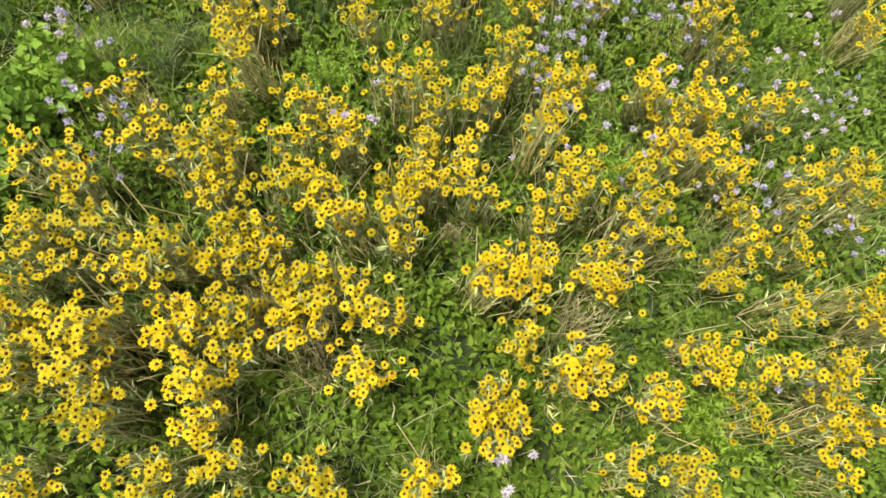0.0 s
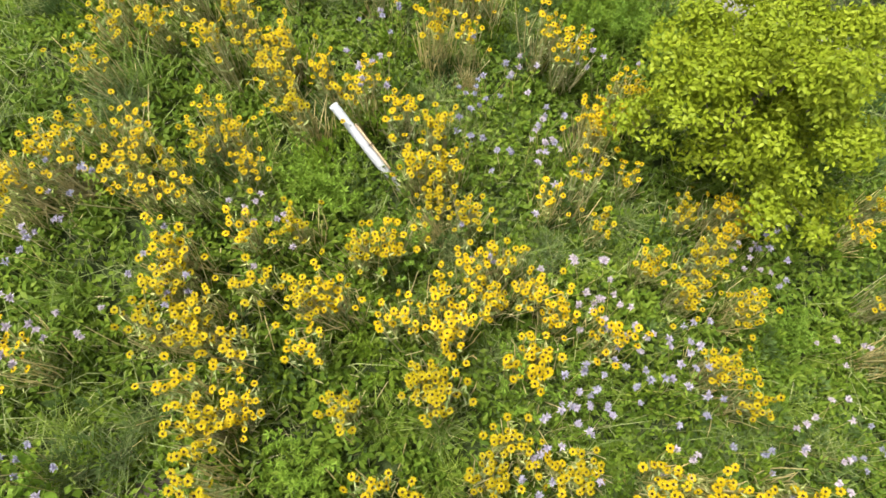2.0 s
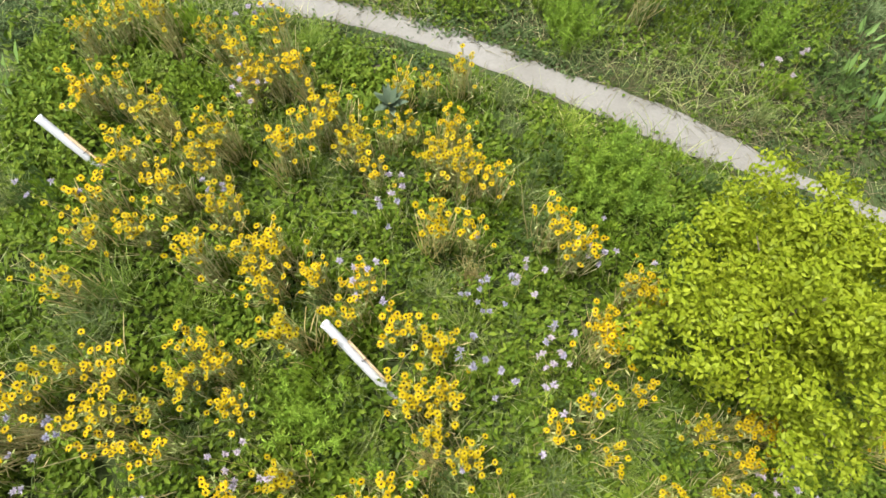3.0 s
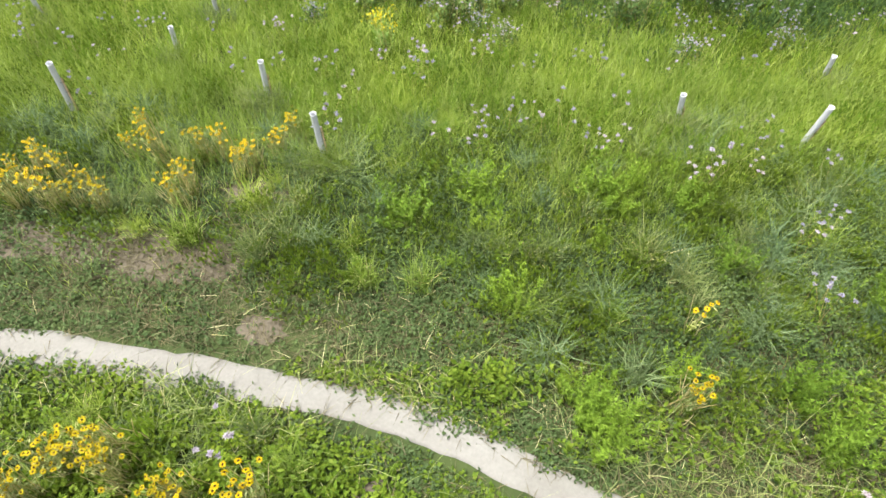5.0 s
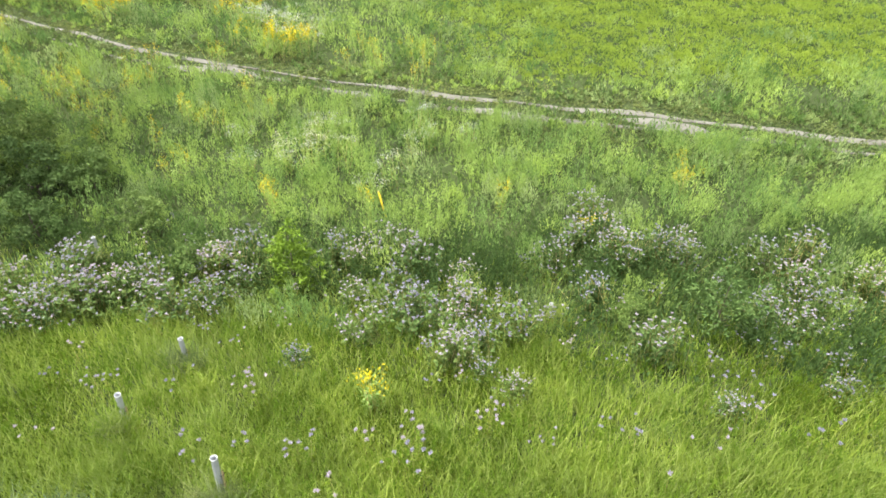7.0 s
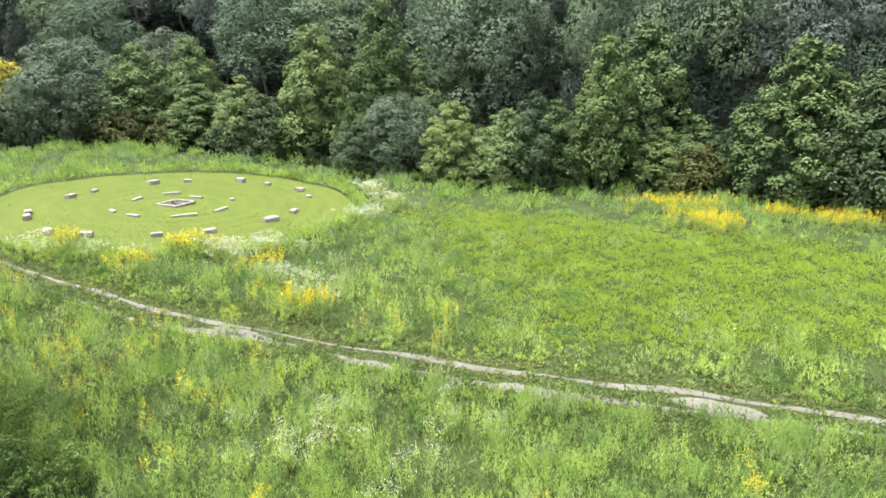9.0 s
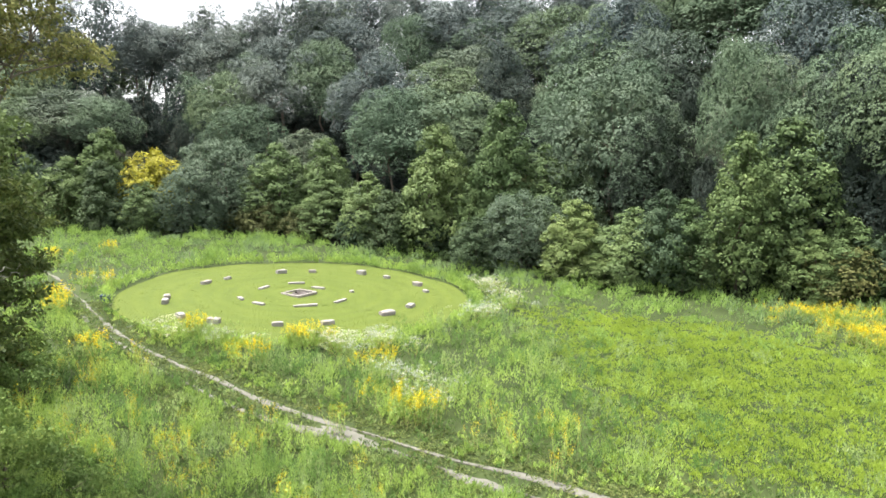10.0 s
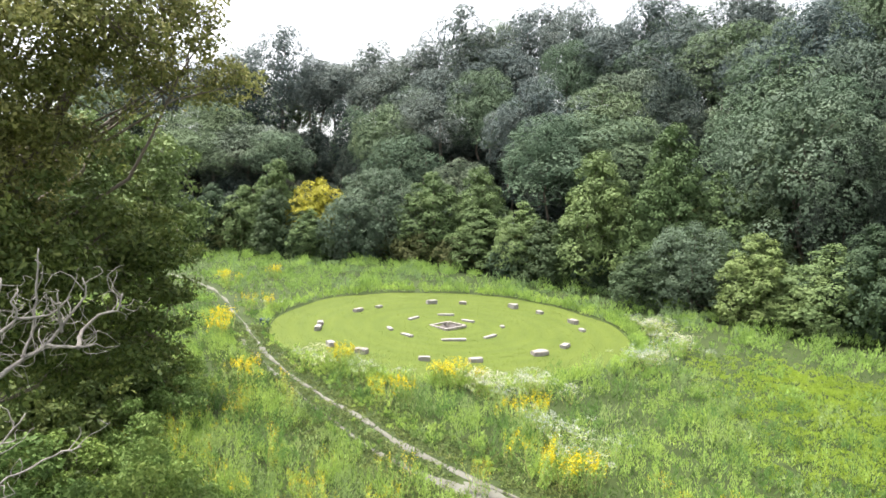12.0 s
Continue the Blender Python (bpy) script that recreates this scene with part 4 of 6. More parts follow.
OAK_BOUGHS = (
    (-15.8, 22.7, 11.9, 2.4), (-15.1, 24.0, 12.1, 2.1), (-14.2, 25.2, 12.3, 1.7), (-13.9, 26.5, 12.4, 1.2), (-13.8, 27.4, 12.9, 0.9),
    (-15.0, 24.6, 10.6, 1.7), (-14.5, 26.1, 11.3, 1.0), (-13.8, 27.9, 11.3, 0.9), (-13.3, 28.3, 11.3, 0.8), (-14.2, 27.4, 11.6, 0.9),
    (-16.5, 24.5, 9.5, 1.8), (-16.0, 23.0, 10.2, 2.2), (-17.2, 23.3, 8.4, 2.2), (-14.2, 24.8, 13.3, 2.0), (-13.6, 26.4, 13.7, 1.4),
    (-17.0, 24.9, 8.3, 1.3), (-14.2, 26.5, 11.0, 0.7), (-13.7, 27.6, 12.5, 0.7),
)
THICKET_BOUGHS = (
    (-15.2, 23.7, 7.5, 1.4), (-14.9, 24.9, 7.2, 1.3), (-14.6, 26.1, 6.4, 1.3), (-13.6, 25.5, 5.3, 0.9), (-15.0, 25.7, 7.8, 1.4),
    (-15.0, 27.2, 6.9, 0.9), (-14.0, 25.0, 5.3, 0.9), (-14.7, 24.1, 5.9, 1.5), (-14.5, 22.8, 6.4, 1.7), (-14.9, 22.2, 7.1, 1.9),
    (-14.1, 26.5, 5.8, 0.7), (-14.5, 24.1, 4.9, 0.9), (-14.7, 26.1, 7.2, 1.1),
)
MAPLE_BOUGHS = (
    (-22.6, 32.6, 9.1, 2.0), (-23.7, 31.2, 8.9, 2.3), (-22.5, 33.8, 9.1, 1.3), (-22.2, 33.2, 7.8, 1.6), (-21.7, 33.7, 7.1, 1.0),
    (-22.7, 32.5, 10.3, 1.0), (-22.9, 30.0, 7.3, 2.2), (-22.6, 33.6, 10.0, 0.9), (-23.5, 29.1, 8.7, 2.6), (-22.0, 33.2, 6.3, 1.4),
    (-23.0, 31.9, 5.9, 1.8),
)


# ---------------------------------------------------------------- flowering plants
def thing(name, label, category, group=""):
    return tagged(new(name), label, category, group)


def stuff(ob):
    return tagged(ob, kind="stuff")


def plant_out(builder, spots, kinds, size=(0.85, 1.15), lean=0.06):
    """Builds a few plants of a kind and sets copies of them at all spots."""
    made = []
    for n, (x, y) in enumerate(spots):
        s = rng.uniform(*size)
        m = stand(x, y, rng.uniform(0, 6.28), s, s * rng.uniform(0.9, 1.1), 0.0, rng.normal(size=2) * lean)
        if n < kinds:
            ob = builder(n)
            made.append(ob)
            ob.matrix_basis = stand(x, y, rng.uniform(0, 6.28))
        else:
            copy_thing(made[int(rng.integers(len(made)))], m)
    return made


def heads_for(n, spread, low, high):
    foot = np.c_[rng.normal(size=(n, 2)) * spread * 0.45, np.full(n, -0.02)]
    top = np.c_[foot[:, :2] * 1.2 + rng.normal(size=(n, 2)) * spread * 0.62, rng.uniform(low, high, n)]
    return foot, top


def few_susans(k):
    return black_eyed_susan(6)


def black_eyed_susan(k):
    ob = thing("black_eyed_susan", "yellow black-eyed Susan clump on tan stems", "flower", "black-eyed Susans on the bank")
    n = (40, 32, 44, 24, 34, 18, 5)[k]
    foot, top = heads_for(n, 0.115, 0.58, 0.9)
    face = unit(np.c_[rng.normal(size=(n, 2)) * 0.35, np.ones(n)])
    stuff(part("stalk", Buf().stems(foot, top, 0.011), stem_m, ob))
    dry_foot, dry_top = heads_for(n, 0.14, 0.3, 0.72)
    stuff(part("straw", Buf().stems(dry_foot, dry_top, 0.012, 0.03), straw_m, ob, "dry straw-coloured old stalks"))
    h = np.repeat(np.arange(n), 8)
    u = rng.uniform(0.15, 0.92, len(h))[:, None]
    b = foot[h] * (1 - u) + top[h] * u
    stuff(part("stalk_leaves", Buf().leaves(b, np.c_[rng.normal(size=(len(h), 2)) * 0.6, rng.uniform(0.4, 1.2, len(h))], 0.085, 0.015), pale_leaf_m, ob, "pale drying leaves along the stalks"))
    h = np.repeat(np.arange(n), 3)
    u = rng.uniform(0.05, 0.5, len(h))[:, None]
    b = foot[h] * (1 - u) + top[h] * u
    stuff(part("foliage", Buf().leaves(b, np.c_[rng.normal(size=(len(h), 2)), rng.uniform(0.2, 1.0, len(h))], 0.075, 0.02), leaf_m, ob))
    p = np.repeat(np.arange(n), 9)
    az = np.tile(np.linspace(0, 2 * np.pi, 9, endpoint=False), n) + 0.1 * rng.normal(size=len(p))
    a = unit(np.cross(face, (0.3, 0.9, 0.1)))
    b2 = np.cross(face, a)
    out = np.cos(az)[:, None] * a[p] + np.sin(az)[:, None] * b2[p]
    big = np.repeat(rng.uniform(0.8, 1.15, n), 9)
    stuff(part("bloom", Buf().leaves(top[p] + out * 0.007, out - 0.18 * face[p] + 0.06 * rng.normal(size=out.shape), 0.0258 * big, 0.0175 * big, 0.1, face[p]), petal_m, ob, "golden yellow petals"))
    stuff(part("flower_centre", Buf().domes(top - face * 0.002, face, 0.0092 * rng.uniform(0.85, 1.15, n), 1.1), cone_m, ob, "dark brown flower centres"))
    return ob


def bergamot(k):
    ob = thing("wild_bergamot", "wild bergamot with pale lilac flower heads", "flower", "wild bergamot plants")
    n = (6, 4, 8, 5)[k % 4]
    foot, top = heads_for(n, 0.14, 0.55, 0.85)
    stuff(part("stalk", Buf().stems(foot, top, 0.006), stem_m, ob))
    h = np.repeat(np.arange(n), 12)
    u = rng.uniform(0.15, 0.95, len(h))[:, None]
    stuff(part("foliage", Buf().leaves(foot[h] * (1 - u) + top[h] * u, np.c_[rng.normal(size=(len(h), 2)), rng.uniform(0.1, 0.7, len(h))], 0.06, 0.022), leaf_m, ob))
    p = np.repeat(np.arange(n), 30)
    d = sphere_dirs(len(p))
    d[:, 2] = np.abs(d[:, 2]) * 0.9 - 0.1
    stuff(part("bloom", Buf().leaves(top[p], d, rng.uniform(0.024, 0.042, len(p)), 0.013), lilac_m, ob, "pale lilac shaggy flower heads"))
    return ob


def bergamot_drift(k):
    ob = thing("bergamot_drift", "dark leafy drift of wild bergamot, whitish lilac heads", "flower", "bergamot drifts at the foot of the slope")
    n = 50
    foot, top = heads_for(n, 0.4, 0.6, 0.95)
    knot = rng.normal(size=(9, 2)) * 0.3
    top[:, :2] = 0.6 * top[:, :2] + 0.5 * knot[rng.integers(9, size=n)] + rng.normal(size=(n, 2)) * 0.05
    top[:, 2] += 0.25 - 0.5 * np.hypot(top[:, 0], top[:, 1]).clip(0, 0.9)
    stuff(part("stalk", Buf().stems(foot, top, 0.009), stem_m, ob))
    h = np.repeat(np.arange(n), 13)
    u = rng.uniform(0.1, 0.96, len(h))[:, None]
    stuff(part("foliage", Buf().leaves(foot[h] * (1 - u) + top[h] * u, np.c_[rng.normal(size=(len(h), 2)), rng.uniform(0.0, 0.8, len(h))], 0.11, 0.045), dusky_m, ob))
    p = np.repeat(np.arange(n), 11)
    d = sphere_dirs(len(p))
    d[:, 2] = np.abs(d[:, 2]) * 0.9 - 0.1
    stuff(part("bloom", Buf().leaves(top[p], d, rng.uniform(0.026, 0.046, len(p)), 0.02), lilac_m, ob, "whitish lilac flower heads"))
    return ob


def spray_plant(name, label, group, petal, label2, flat, spread=0.4, n=13, bloom=1.0):
    def build(k):
        ob = thing(name, label, "flower", group)
        foot, top = heads_for(n, spread, 0.7, 1.05)
        stuff(part("stalk", Buf().stems(foot, top, 0.012), stem_m, ob))
        h = np.repeat(np.arange(n), 20)
        u = rng.uniform(0.1, 0.92, len(h))[:, None]
        stuff(part("foliage", Buf().leaves(foot[h] * (1 - u) + top[h] * u, np.c_[rng.normal(size=(len(h), 2)), rng.uniform(0.5, 1.4, len(h))], 0.12, 0.024), plume_m, ob))
        p = np.repeat(np.arange(n), 18)
        d = rng.normal(size=(len(p), 3)) * ((0.08, 0.08, 0.03) if flat else (0.04, 0.04, 0.09))
        stuff(part("bloom", Buf().leaves(top[p] + d, np.c_[rng.normal(size=(len(p), 2)), rng.uniform(0.1, 0.8, len(p))], bloom * rng.uniform(0.035, 0.07, len(p)), 0.032 * bloom), petal, ob, label2))
        return ob
    return build


def feathery(k):
    ob = thing("young_goldenrod", "light green feathery young goldenrod clump", "plant", "feathery green clumps")
    n = 26
    foot, top = heads_for(n, 0.2, 0.4, 0.75)
    stuff(part("stalk", Buf().stems(foot, top, 0.006), fern_m, ob))
    h = np.repeat(np.arange(n), 46)
    u = rng.uniform(0.1, 1.0, len(h))[:, None]
    stuff(part("foliage", Buf().leaves(foot[h] * (1 - u) + top[h] * u, np.c_[rng.normal(size=(len(h), 2)), rng.uniform(0.3, 1.2, len(h))], 0.065 * (1.2 - 0.5 * u[:, 0]), 0.011), fern_m, ob))
    return ob


def grass_tuft(k):
    ob = thing("grass_tuft", "arching tuft of pale green grass", "grass", "grass tufts")
    n = 150
    b = np.c_[rng.normal(size=(n, 2)) * 0.06, np.full(n, -0.02)]
    az = rng.uniform(0, 6.28, n)
    w = np.c_[np.cos(az), np.sin(az)] * rng.uniform(0.05, 0.45, n)[:, None]
    stuff(part("foliage", Buf().blades(b, np.c_[w, np.ones(n)], rng.uniform(0.28, 0.6, n), 0.0075, 0.24), bright_grass_m if k % 4 == 2 else grass_m, ob))
    stuff(part("straw", Buf().blades(b[:9], np.c_[w[:9] * 1.3, np.ones(9)], rng.uniform(0.2, 0.4, 9), 0.007, 0.3), straw_m, ob))
    return ob


def blue_tuft(k):
    ob = thing("grass_tuft", "fine tuft of bluish green grass", "grass", "bluish grass tufts on the slope")
    n = 150
    b = np.c_[rng.normal(size=(n, 2)) * 0.07, np.full(n, -0.02)]
    az = rng.uniform(0, 6.28, n)
    w = np.c_[np.cos(az), np.sin(az)] * rng.uniform(0.05, 0.6, n)[:, None]
    stuff(part("foliage", Buf().blades(b, np.c_[w, np.ones(n)], rng.uniform(0.3, 0.6, n), 0.011, 0.3), blue_grass_m, ob))
    return ob


def straw_tuft(k):
    ob = thing("dry_grass_tuft", "dry straw-coloured standing grass tuft", "grass", "dry tufts among the flowers")
    n = 110
    foot, top = heads_for(n, 0.14, 0.35, 0.75)
    stuff(part("stalk", Buf().stems(foot, top, 0.009, 0.06), straw_m, ob))
    stuff(part("foliage", Buf().blades(foot, np.c_[rng.normal(size=(n, 2)) * 0.35, np.ones(n)], rng.uniform(0.2, 0.5, n), 0.008, 0.35), straw_m, ob))
    return ob


plant_out(black_eyed_susan, [q for q in SUSANS if q[1] < 3.4], 6, (0.9, 1.15))
plant_out(lambda k: black_eyed_susan((3, 1, 5, 4)[k]), [q for q in SUSANS if 3.4 <= q[1] < 9.2], 4, (0.85, 1.1))
plant_out(lambda k: black_eyed_susan((5, 3, 5)[k]), [q for q in SUSANS if q[1] >= 9.2 and q[0] < 0], 3, (0.68, 0.86))
plant_out(few_susans, [q for q in SUSANS if q[1] >= 9.2 and q[0] >= 0], 1, (0.7, 0.9))
plant_out(bergamot, BERGAMOT, 4)
plant_out(bergamot, [q for q in scatter(110, -8, 9.5, 14, 22) if q[1] > 14.5], 3, (0.7, 1.0))
plant_out(bergamot_drift, [q for q in BERGAMOT_DRIFTS if q[1] >= 17.4], 3, (0.8, 1.15))
plant_out(bergamot_drift, [q for q in BERGAMOT_DRIFTS if q[1] < 17.4][::2], 1, (0.55, 0.75))
extra = [(x + dx, y + dy) for (x, y), dx, dy in zip(BERGAMOT_DRIFTS, rng.normal(size=48) * 0.8, rng.normal(size=48) * 0.7) if y > 17.6][::2]
plant_out(bergamot_drift, extra, 2, (0.7, 1.0))
WHITE, YELLOW = "white meadow clumps", "goldenrod in the meadow"
near_white = [(x + dx, y + dy) for x, y in BONESET if y < 30 for dx, dy in rng.normal(size=(4, 2)) * (1.0, 0.9)]
plant_out(spray_plant("boneset", "thin boneset clump with greyish white heads", WHITE, cream_m, "small greyish white flower heads", True, 0.3, 9, 0.62), near_white, 2, (0.8, 1.05))
far_white = [(x + dx, y + dy) for x, y in BONESET if y > 30 for dx, dy in np.vstack([[(0, 0)], rng.normal(size=(5 if x > -8 and y > 47 else 3, 2)) * (0.9, 1.0)])]
plant_out(spray_plant("boneset", "white-flowered boneset clump in the meadow", WHITE, cream_m, "creamy white flat flower heads", True, 0.45, 13, 1.0), [(x + 0.7 * (y > 47), y) for x, y in far_white if (x - LAWN[0]) ** 2 + (y - LAWN[1]) ** 2 > 11.2**2], 2, (0.8, 1.2))
near_gold = [(x + dx, y + dy) for x, y in GOLDENROD if y < 35.5 for dx, dy in rng.normal(size=(3, 2)) * (1.2, 1.0)]
plant_out(spray_plant("goldenrod", "thin goldenrod clump with few yellow sprays", YELLOW, gold_m, "small golden yellow sprays", False, 0.3, 7, 0.62), near_gold, 3, (0.75, 1.1))
far_gold = [(x + dx, y + dy) for x, y in GOLDENROD if y > 35.5 for dx, dy in np.vstack([[(0, 0)], rng.normal(size=(8 if x > 10 else 1, 2)) * (1.1, 0.55)])]
plant_out(spray_plant("goldenrod", "goldenrod clump with golden yellow sprays", YELLOW, gold_m, "golden yellow flower sprays", False), [q for q in far_gold if q[0] > 10], 3, (0.75, 1.05))
plant_out(spray_plant("goldenrod", "broad goldenrod clump with dense yellow sprays", YELLOW, gold_m, "dense golden yellow flower sprays", False, 0.4, 16, 1.15), [q for q in far_gold if q[0] <= 10] + [(-6.8, 34.0), (-6.2, 33.9), (-5.6, 34.0)], 2, (0.9, 1.25))
plant_out(spray_plant("butterfly_weed", "single orange-yellow flower clump in the grass", "", gold_m, "orange-yellow flower heads", True, 0.12, 9, 0.7), [(-1.02, 15.8)], 1, (0.72, 0.74))
plant_out(feathery, [(1.75, 6.8), (2.0, 6.6), (2.2, 6.8), (-0.96, 1.85), (1.36, 1.4), (1.9, -0.78), (2.1, -0.6), (-0.88, 0.64), (0.87, 2.42), (3.39, 3.02), (-0.99, 4.28), (-0.27, 3.54), (1.33, 0.96), (1.64, 6.56), (2.03, 6.91), (2.16, 6.47), (1.61, 9.03), (1.65, 8.67), (-0.83, 4.12), (2.4, 6.43), (4.1, 8.73), (1.85, 6.7), (0.4, 12.1), (1.63, 8.95), (2.6, 9.4), (0.9, 10.4), (3.9, 9.3), (2.1, 12.0), (-0.5, 11.6), (3.2, 11.9), (5.2, 10.4)], 3, (0.9, 1.3))
plant_out(grass_tuft, [(0.09, 2.17), (-2.04, 2.15), (-0.34, 2.19), (-2.53, 1.85), (0.12, 2.14), (-2.5, 1.8), (-1.45, 4.54), (0.5, 1.37), (1.09, 3.68), (-2.69, 4.9), (-2.79, 4.74), (-1.56, 4.2), (-2.63, 5.23), (0.39, 5.01), (-1.3, 8.3), (1.03, 6.47), (-1.81, 11.15), (-0.85, 10.65), (0.38, 12.24), (0.49, 11.24), (1.4, 11.09), (2.89, 10.75), (1.95, 10.12), (1.9, 11.76), (-2.21, 10.91), (4.8, 12.12), (-1.04, 11.2), (2.61, 11.18), (3.62, 10.99), (5.52, 12.75), (-0.59, 12.48), (4.1, 10.32), (4.59, 12.38), (3.47, 12.8), (1.27, 13.18), (4.54, 13.76), (-1.31, 12.88), (-0.65, 13.8), (5.17, 12.15), (1.16, 11.05), (2.55, 11.07), (1.3, 10.3)], 4, (0.95, 1.4))
plant_out(grass_tuft, [(x, y) for x, y in scatter(46, -5.5, 6.5, 9.9, 13.5) if y > 10.3 - 0.28 * x], 4, (0.7, 1.3))
plant_out(grass_tuft, [(x, y) for x, y in scatter(95, -4.3, 4.4, 1.5, 9) if away(np.array([(x, y)]), PATH_LINE)[0] > 0.5], 4, (0.6, 1.0))
plant_out(lambda k: grass_tuft(2), [(x, y) for x, y in scatter(110, -6.5, 8, 11.5, 16.5) if y > 12.6 - 0.25 * x], 3, (0.8, 1.25))
plant_out(blue_tuft, [(x, y) for x, y in scatter(115, -6, 7.5, 9.4, 14) if y > 10.0 - 0.3 * x and not (x < -1.6 and y < 12.4)], 3, (0.7, 1.2))
plant_out(feathery, [(x, y) for x, y in scatter(26, -1, 7, 9.4, 13.5) if y > 9.8 - 0.3 * x], 2, (0.5, 0.85))
plant_out(straw_tuft, [(-1.15, -0.15), (-1.68, -0.08), (-0.62, -0.14), (-0.83, -0.47), (0.05, 2.23), (-2.04, 2.2), (0.94, -0.18), (1.77, 0.21), (1.2, -0.22), (3.48, 0.78), (2.25, 0.18), (2.52, -0.81), (2.89, -0.77), (-0.24, 1.35), (-0.42, 1.13), (-0.79, 0.11), (-1.37, 0.09), (-0.5, -0.46), (0.11, 0.51), (2.25, -0.93), (-2.02, 2.07), (-1.96, 2.74), (-2.31, 2.61), (-0.07, 2.37), (0.08, 3.85), (-1.97, 3.14), (2.68, 3.8), (-3.4, 4.15), (-1.79, 4.14), (0.18, 5.59), (0.45, 5.6), (-0.29, 4.5), (-1.81, 4.24), (-2.86, 4.06), (0.67, 6.08), (-1.65, 6.62)][::3], 3, (0.55, 0.8))


# ---------------------------------------------------------------- saplings, shelters and other single things of the slope
def crown_leaves(buf, boughs, per, length, width, droop=0.15, shell=0.6, loose=0.45):
    """Leaves set over the outer part of rounded boughs, so that lumps and gaps show."""
    c = np.array([b[:3] for b in boughs], float)
    r = np.array([b[3] for b in boughs], float)
    k = rng.choice(len(c), size=per, p=r**2 / np.sum(r**2))
    d = sphere_dirs(per)
    d[:, 2] = np.where(d[:, 2] < -0.35, -d[:, 2], d[:, 2])
    rad = r[k] * (shell + (1 - shell) * rng.random(per) ** 0.5) * (1 + 0.12 * rng.normal(size=per))
    base = c[k] + d * rad[:, None] * (1, 1, 0.85)
    flat = unit(np.cross(d, rng.normal(size=(per, 3))))
    way = flat + d * 0.35 + rng.normal(size=(per, 3)) * loose - np.array((0, 0, droop))
    s = rng.uniform(0.65, 1.25, per)
    return buf.leaves(base, way, length * s, width * s, 0.15, d + loose * rng.normal(size=(per, 3)))


def limb(a, b, bend=0.12, n=6):
    a, b = np.array(a, float), np.array(b, float)
    u = np.linspace(0, 1, n)[:, None]
    off = rng.normal(size=3) * np.linalg.norm(b - a) * bend
    return a * (1 - u) + b * u + off * np.sin(np.pi * u) + 0.02 * rng.normal(size=(n, 3)) * np.linalg.norm(b - a) * (u > 0) * (u < 1)


def sprays_of(boughs, many=7):
    """Smaller leaf sprays about each bough."""
    out = []
    for b in boughs:
        for d in sphere_dirs(many):
            out.append((*(np.array(b[:3]) + d * b[3] * rng.uniform(0.35, 0.95)), b[3] * rng.uniform(0.25, 0.42)))
    return out


def sapling(name, label, boughs, leaf, per, length, width, trunk=0.025):
    ob = thing(name, label, "sapling")
    top = max(b[2] for b in boughs)
    wood = Buf().tube([(0, 0, -0.1), (0.02, 0.0, top * 0.35), (0.0, 0.03, top * 0.7), (0, 0, top)], [trunk, trunk * 0.85, trunk * 0.6, trunk * 0.25])
    part("trunk", wood, bark_m, ob, "thin brown stem")
    for b in boughs:
        part("limb", Buf().tube(limb((0, 0, max(0.1, b[2] * 0.5)), b[:3]), np.linspace(trunk * 0.5, trunk * 0.12, 6), 5), bark_m, ob)
    stuff(part("crown", crown_leaves(Buf(), sprays_of(boughs), per, length, width, 0.1, 0.3, 0.4), leaf, ob))
    return ob


lime = sapling("sapling", "young tree with bright lime green leaves", [(0, 0, 1.55, 0.45), (0.35, 0.1, 1.25, 0.45), (-0.4, 0.15, 1.2, 0.42), (0.1, -0.45, 1.1, 0.42), (0.05, 0.5, 1.2, 0.45), (-0.35, -0.4, 0.85, 0.4), (0.5, -0.35, 0.85, 0.42), (0.55, 0.45, 0.9, 0.45), (-0.6, 0.35, 0.8, 0.36), (0.1, 0.1, 0.8, 0.5), (0.85, 0.1, 0.9, 0.35), (0.0, -0.75, 0.7, 0.33), (0.35, 0.8, 0.8, 0.35), (0.45, 0.0, 1.15, 0.42), (0.2, -0.25, 1.25, 0.42), (-0.1, 0.2, 1.3, 0.42), (0.3, 0.45, 1.1, 0.42), (-0.25, -0.1, 1.2, 0.42), (0.15, 0.0, 1.0, 0.5)], lime_m, 30000, 0.044, 0.022)
lime.matrix_basis = stand(3.02, 4.95, 0.4, 1.42, 1.2)
small = sapling("sapling", "small seedling with light green lobed leaves", [(0, 0, 0.5, 0.22), (0.18, 0.1, 0.4, 0.2), (-0.2, 0.05, 0.38, 0.2), (0.0, -0.22, 0.34, 0.2), (0.05, 0.25, 0.3, 0.2)], fern_m, 420, 0.085, 0.06, 0.01)
small.matrix_basis = stand(-2.95, 1.25, 0.0)
copy_thing(small, stand(-2.75, 1.62, 2.0))
copy_thing(small, stand(-3.1, 0.95, 4.0))
shrub = sapling("sapling", "leafy light green young tree in the meadow", [(0, 0, 1.6, 0.35), (0.3, 0.05, 1.25, 0.4), (-0.3, 0.1, 1.2, 0.4), (0.05, -0.35, 0.95, 0.4), (0, 0.35, 0.9, 0.42), (0.4, -0.2, 0.65, 0.42), (-0.42, -0.15, 0.6, 0.45), (0.1, 0.1, 1.9, 0.2)], fern_m, 2600, 0.09, 0.045, 0.02)
shrub.matrix_basis = stand(-3.1, 19.92, 0.3, 0.86)
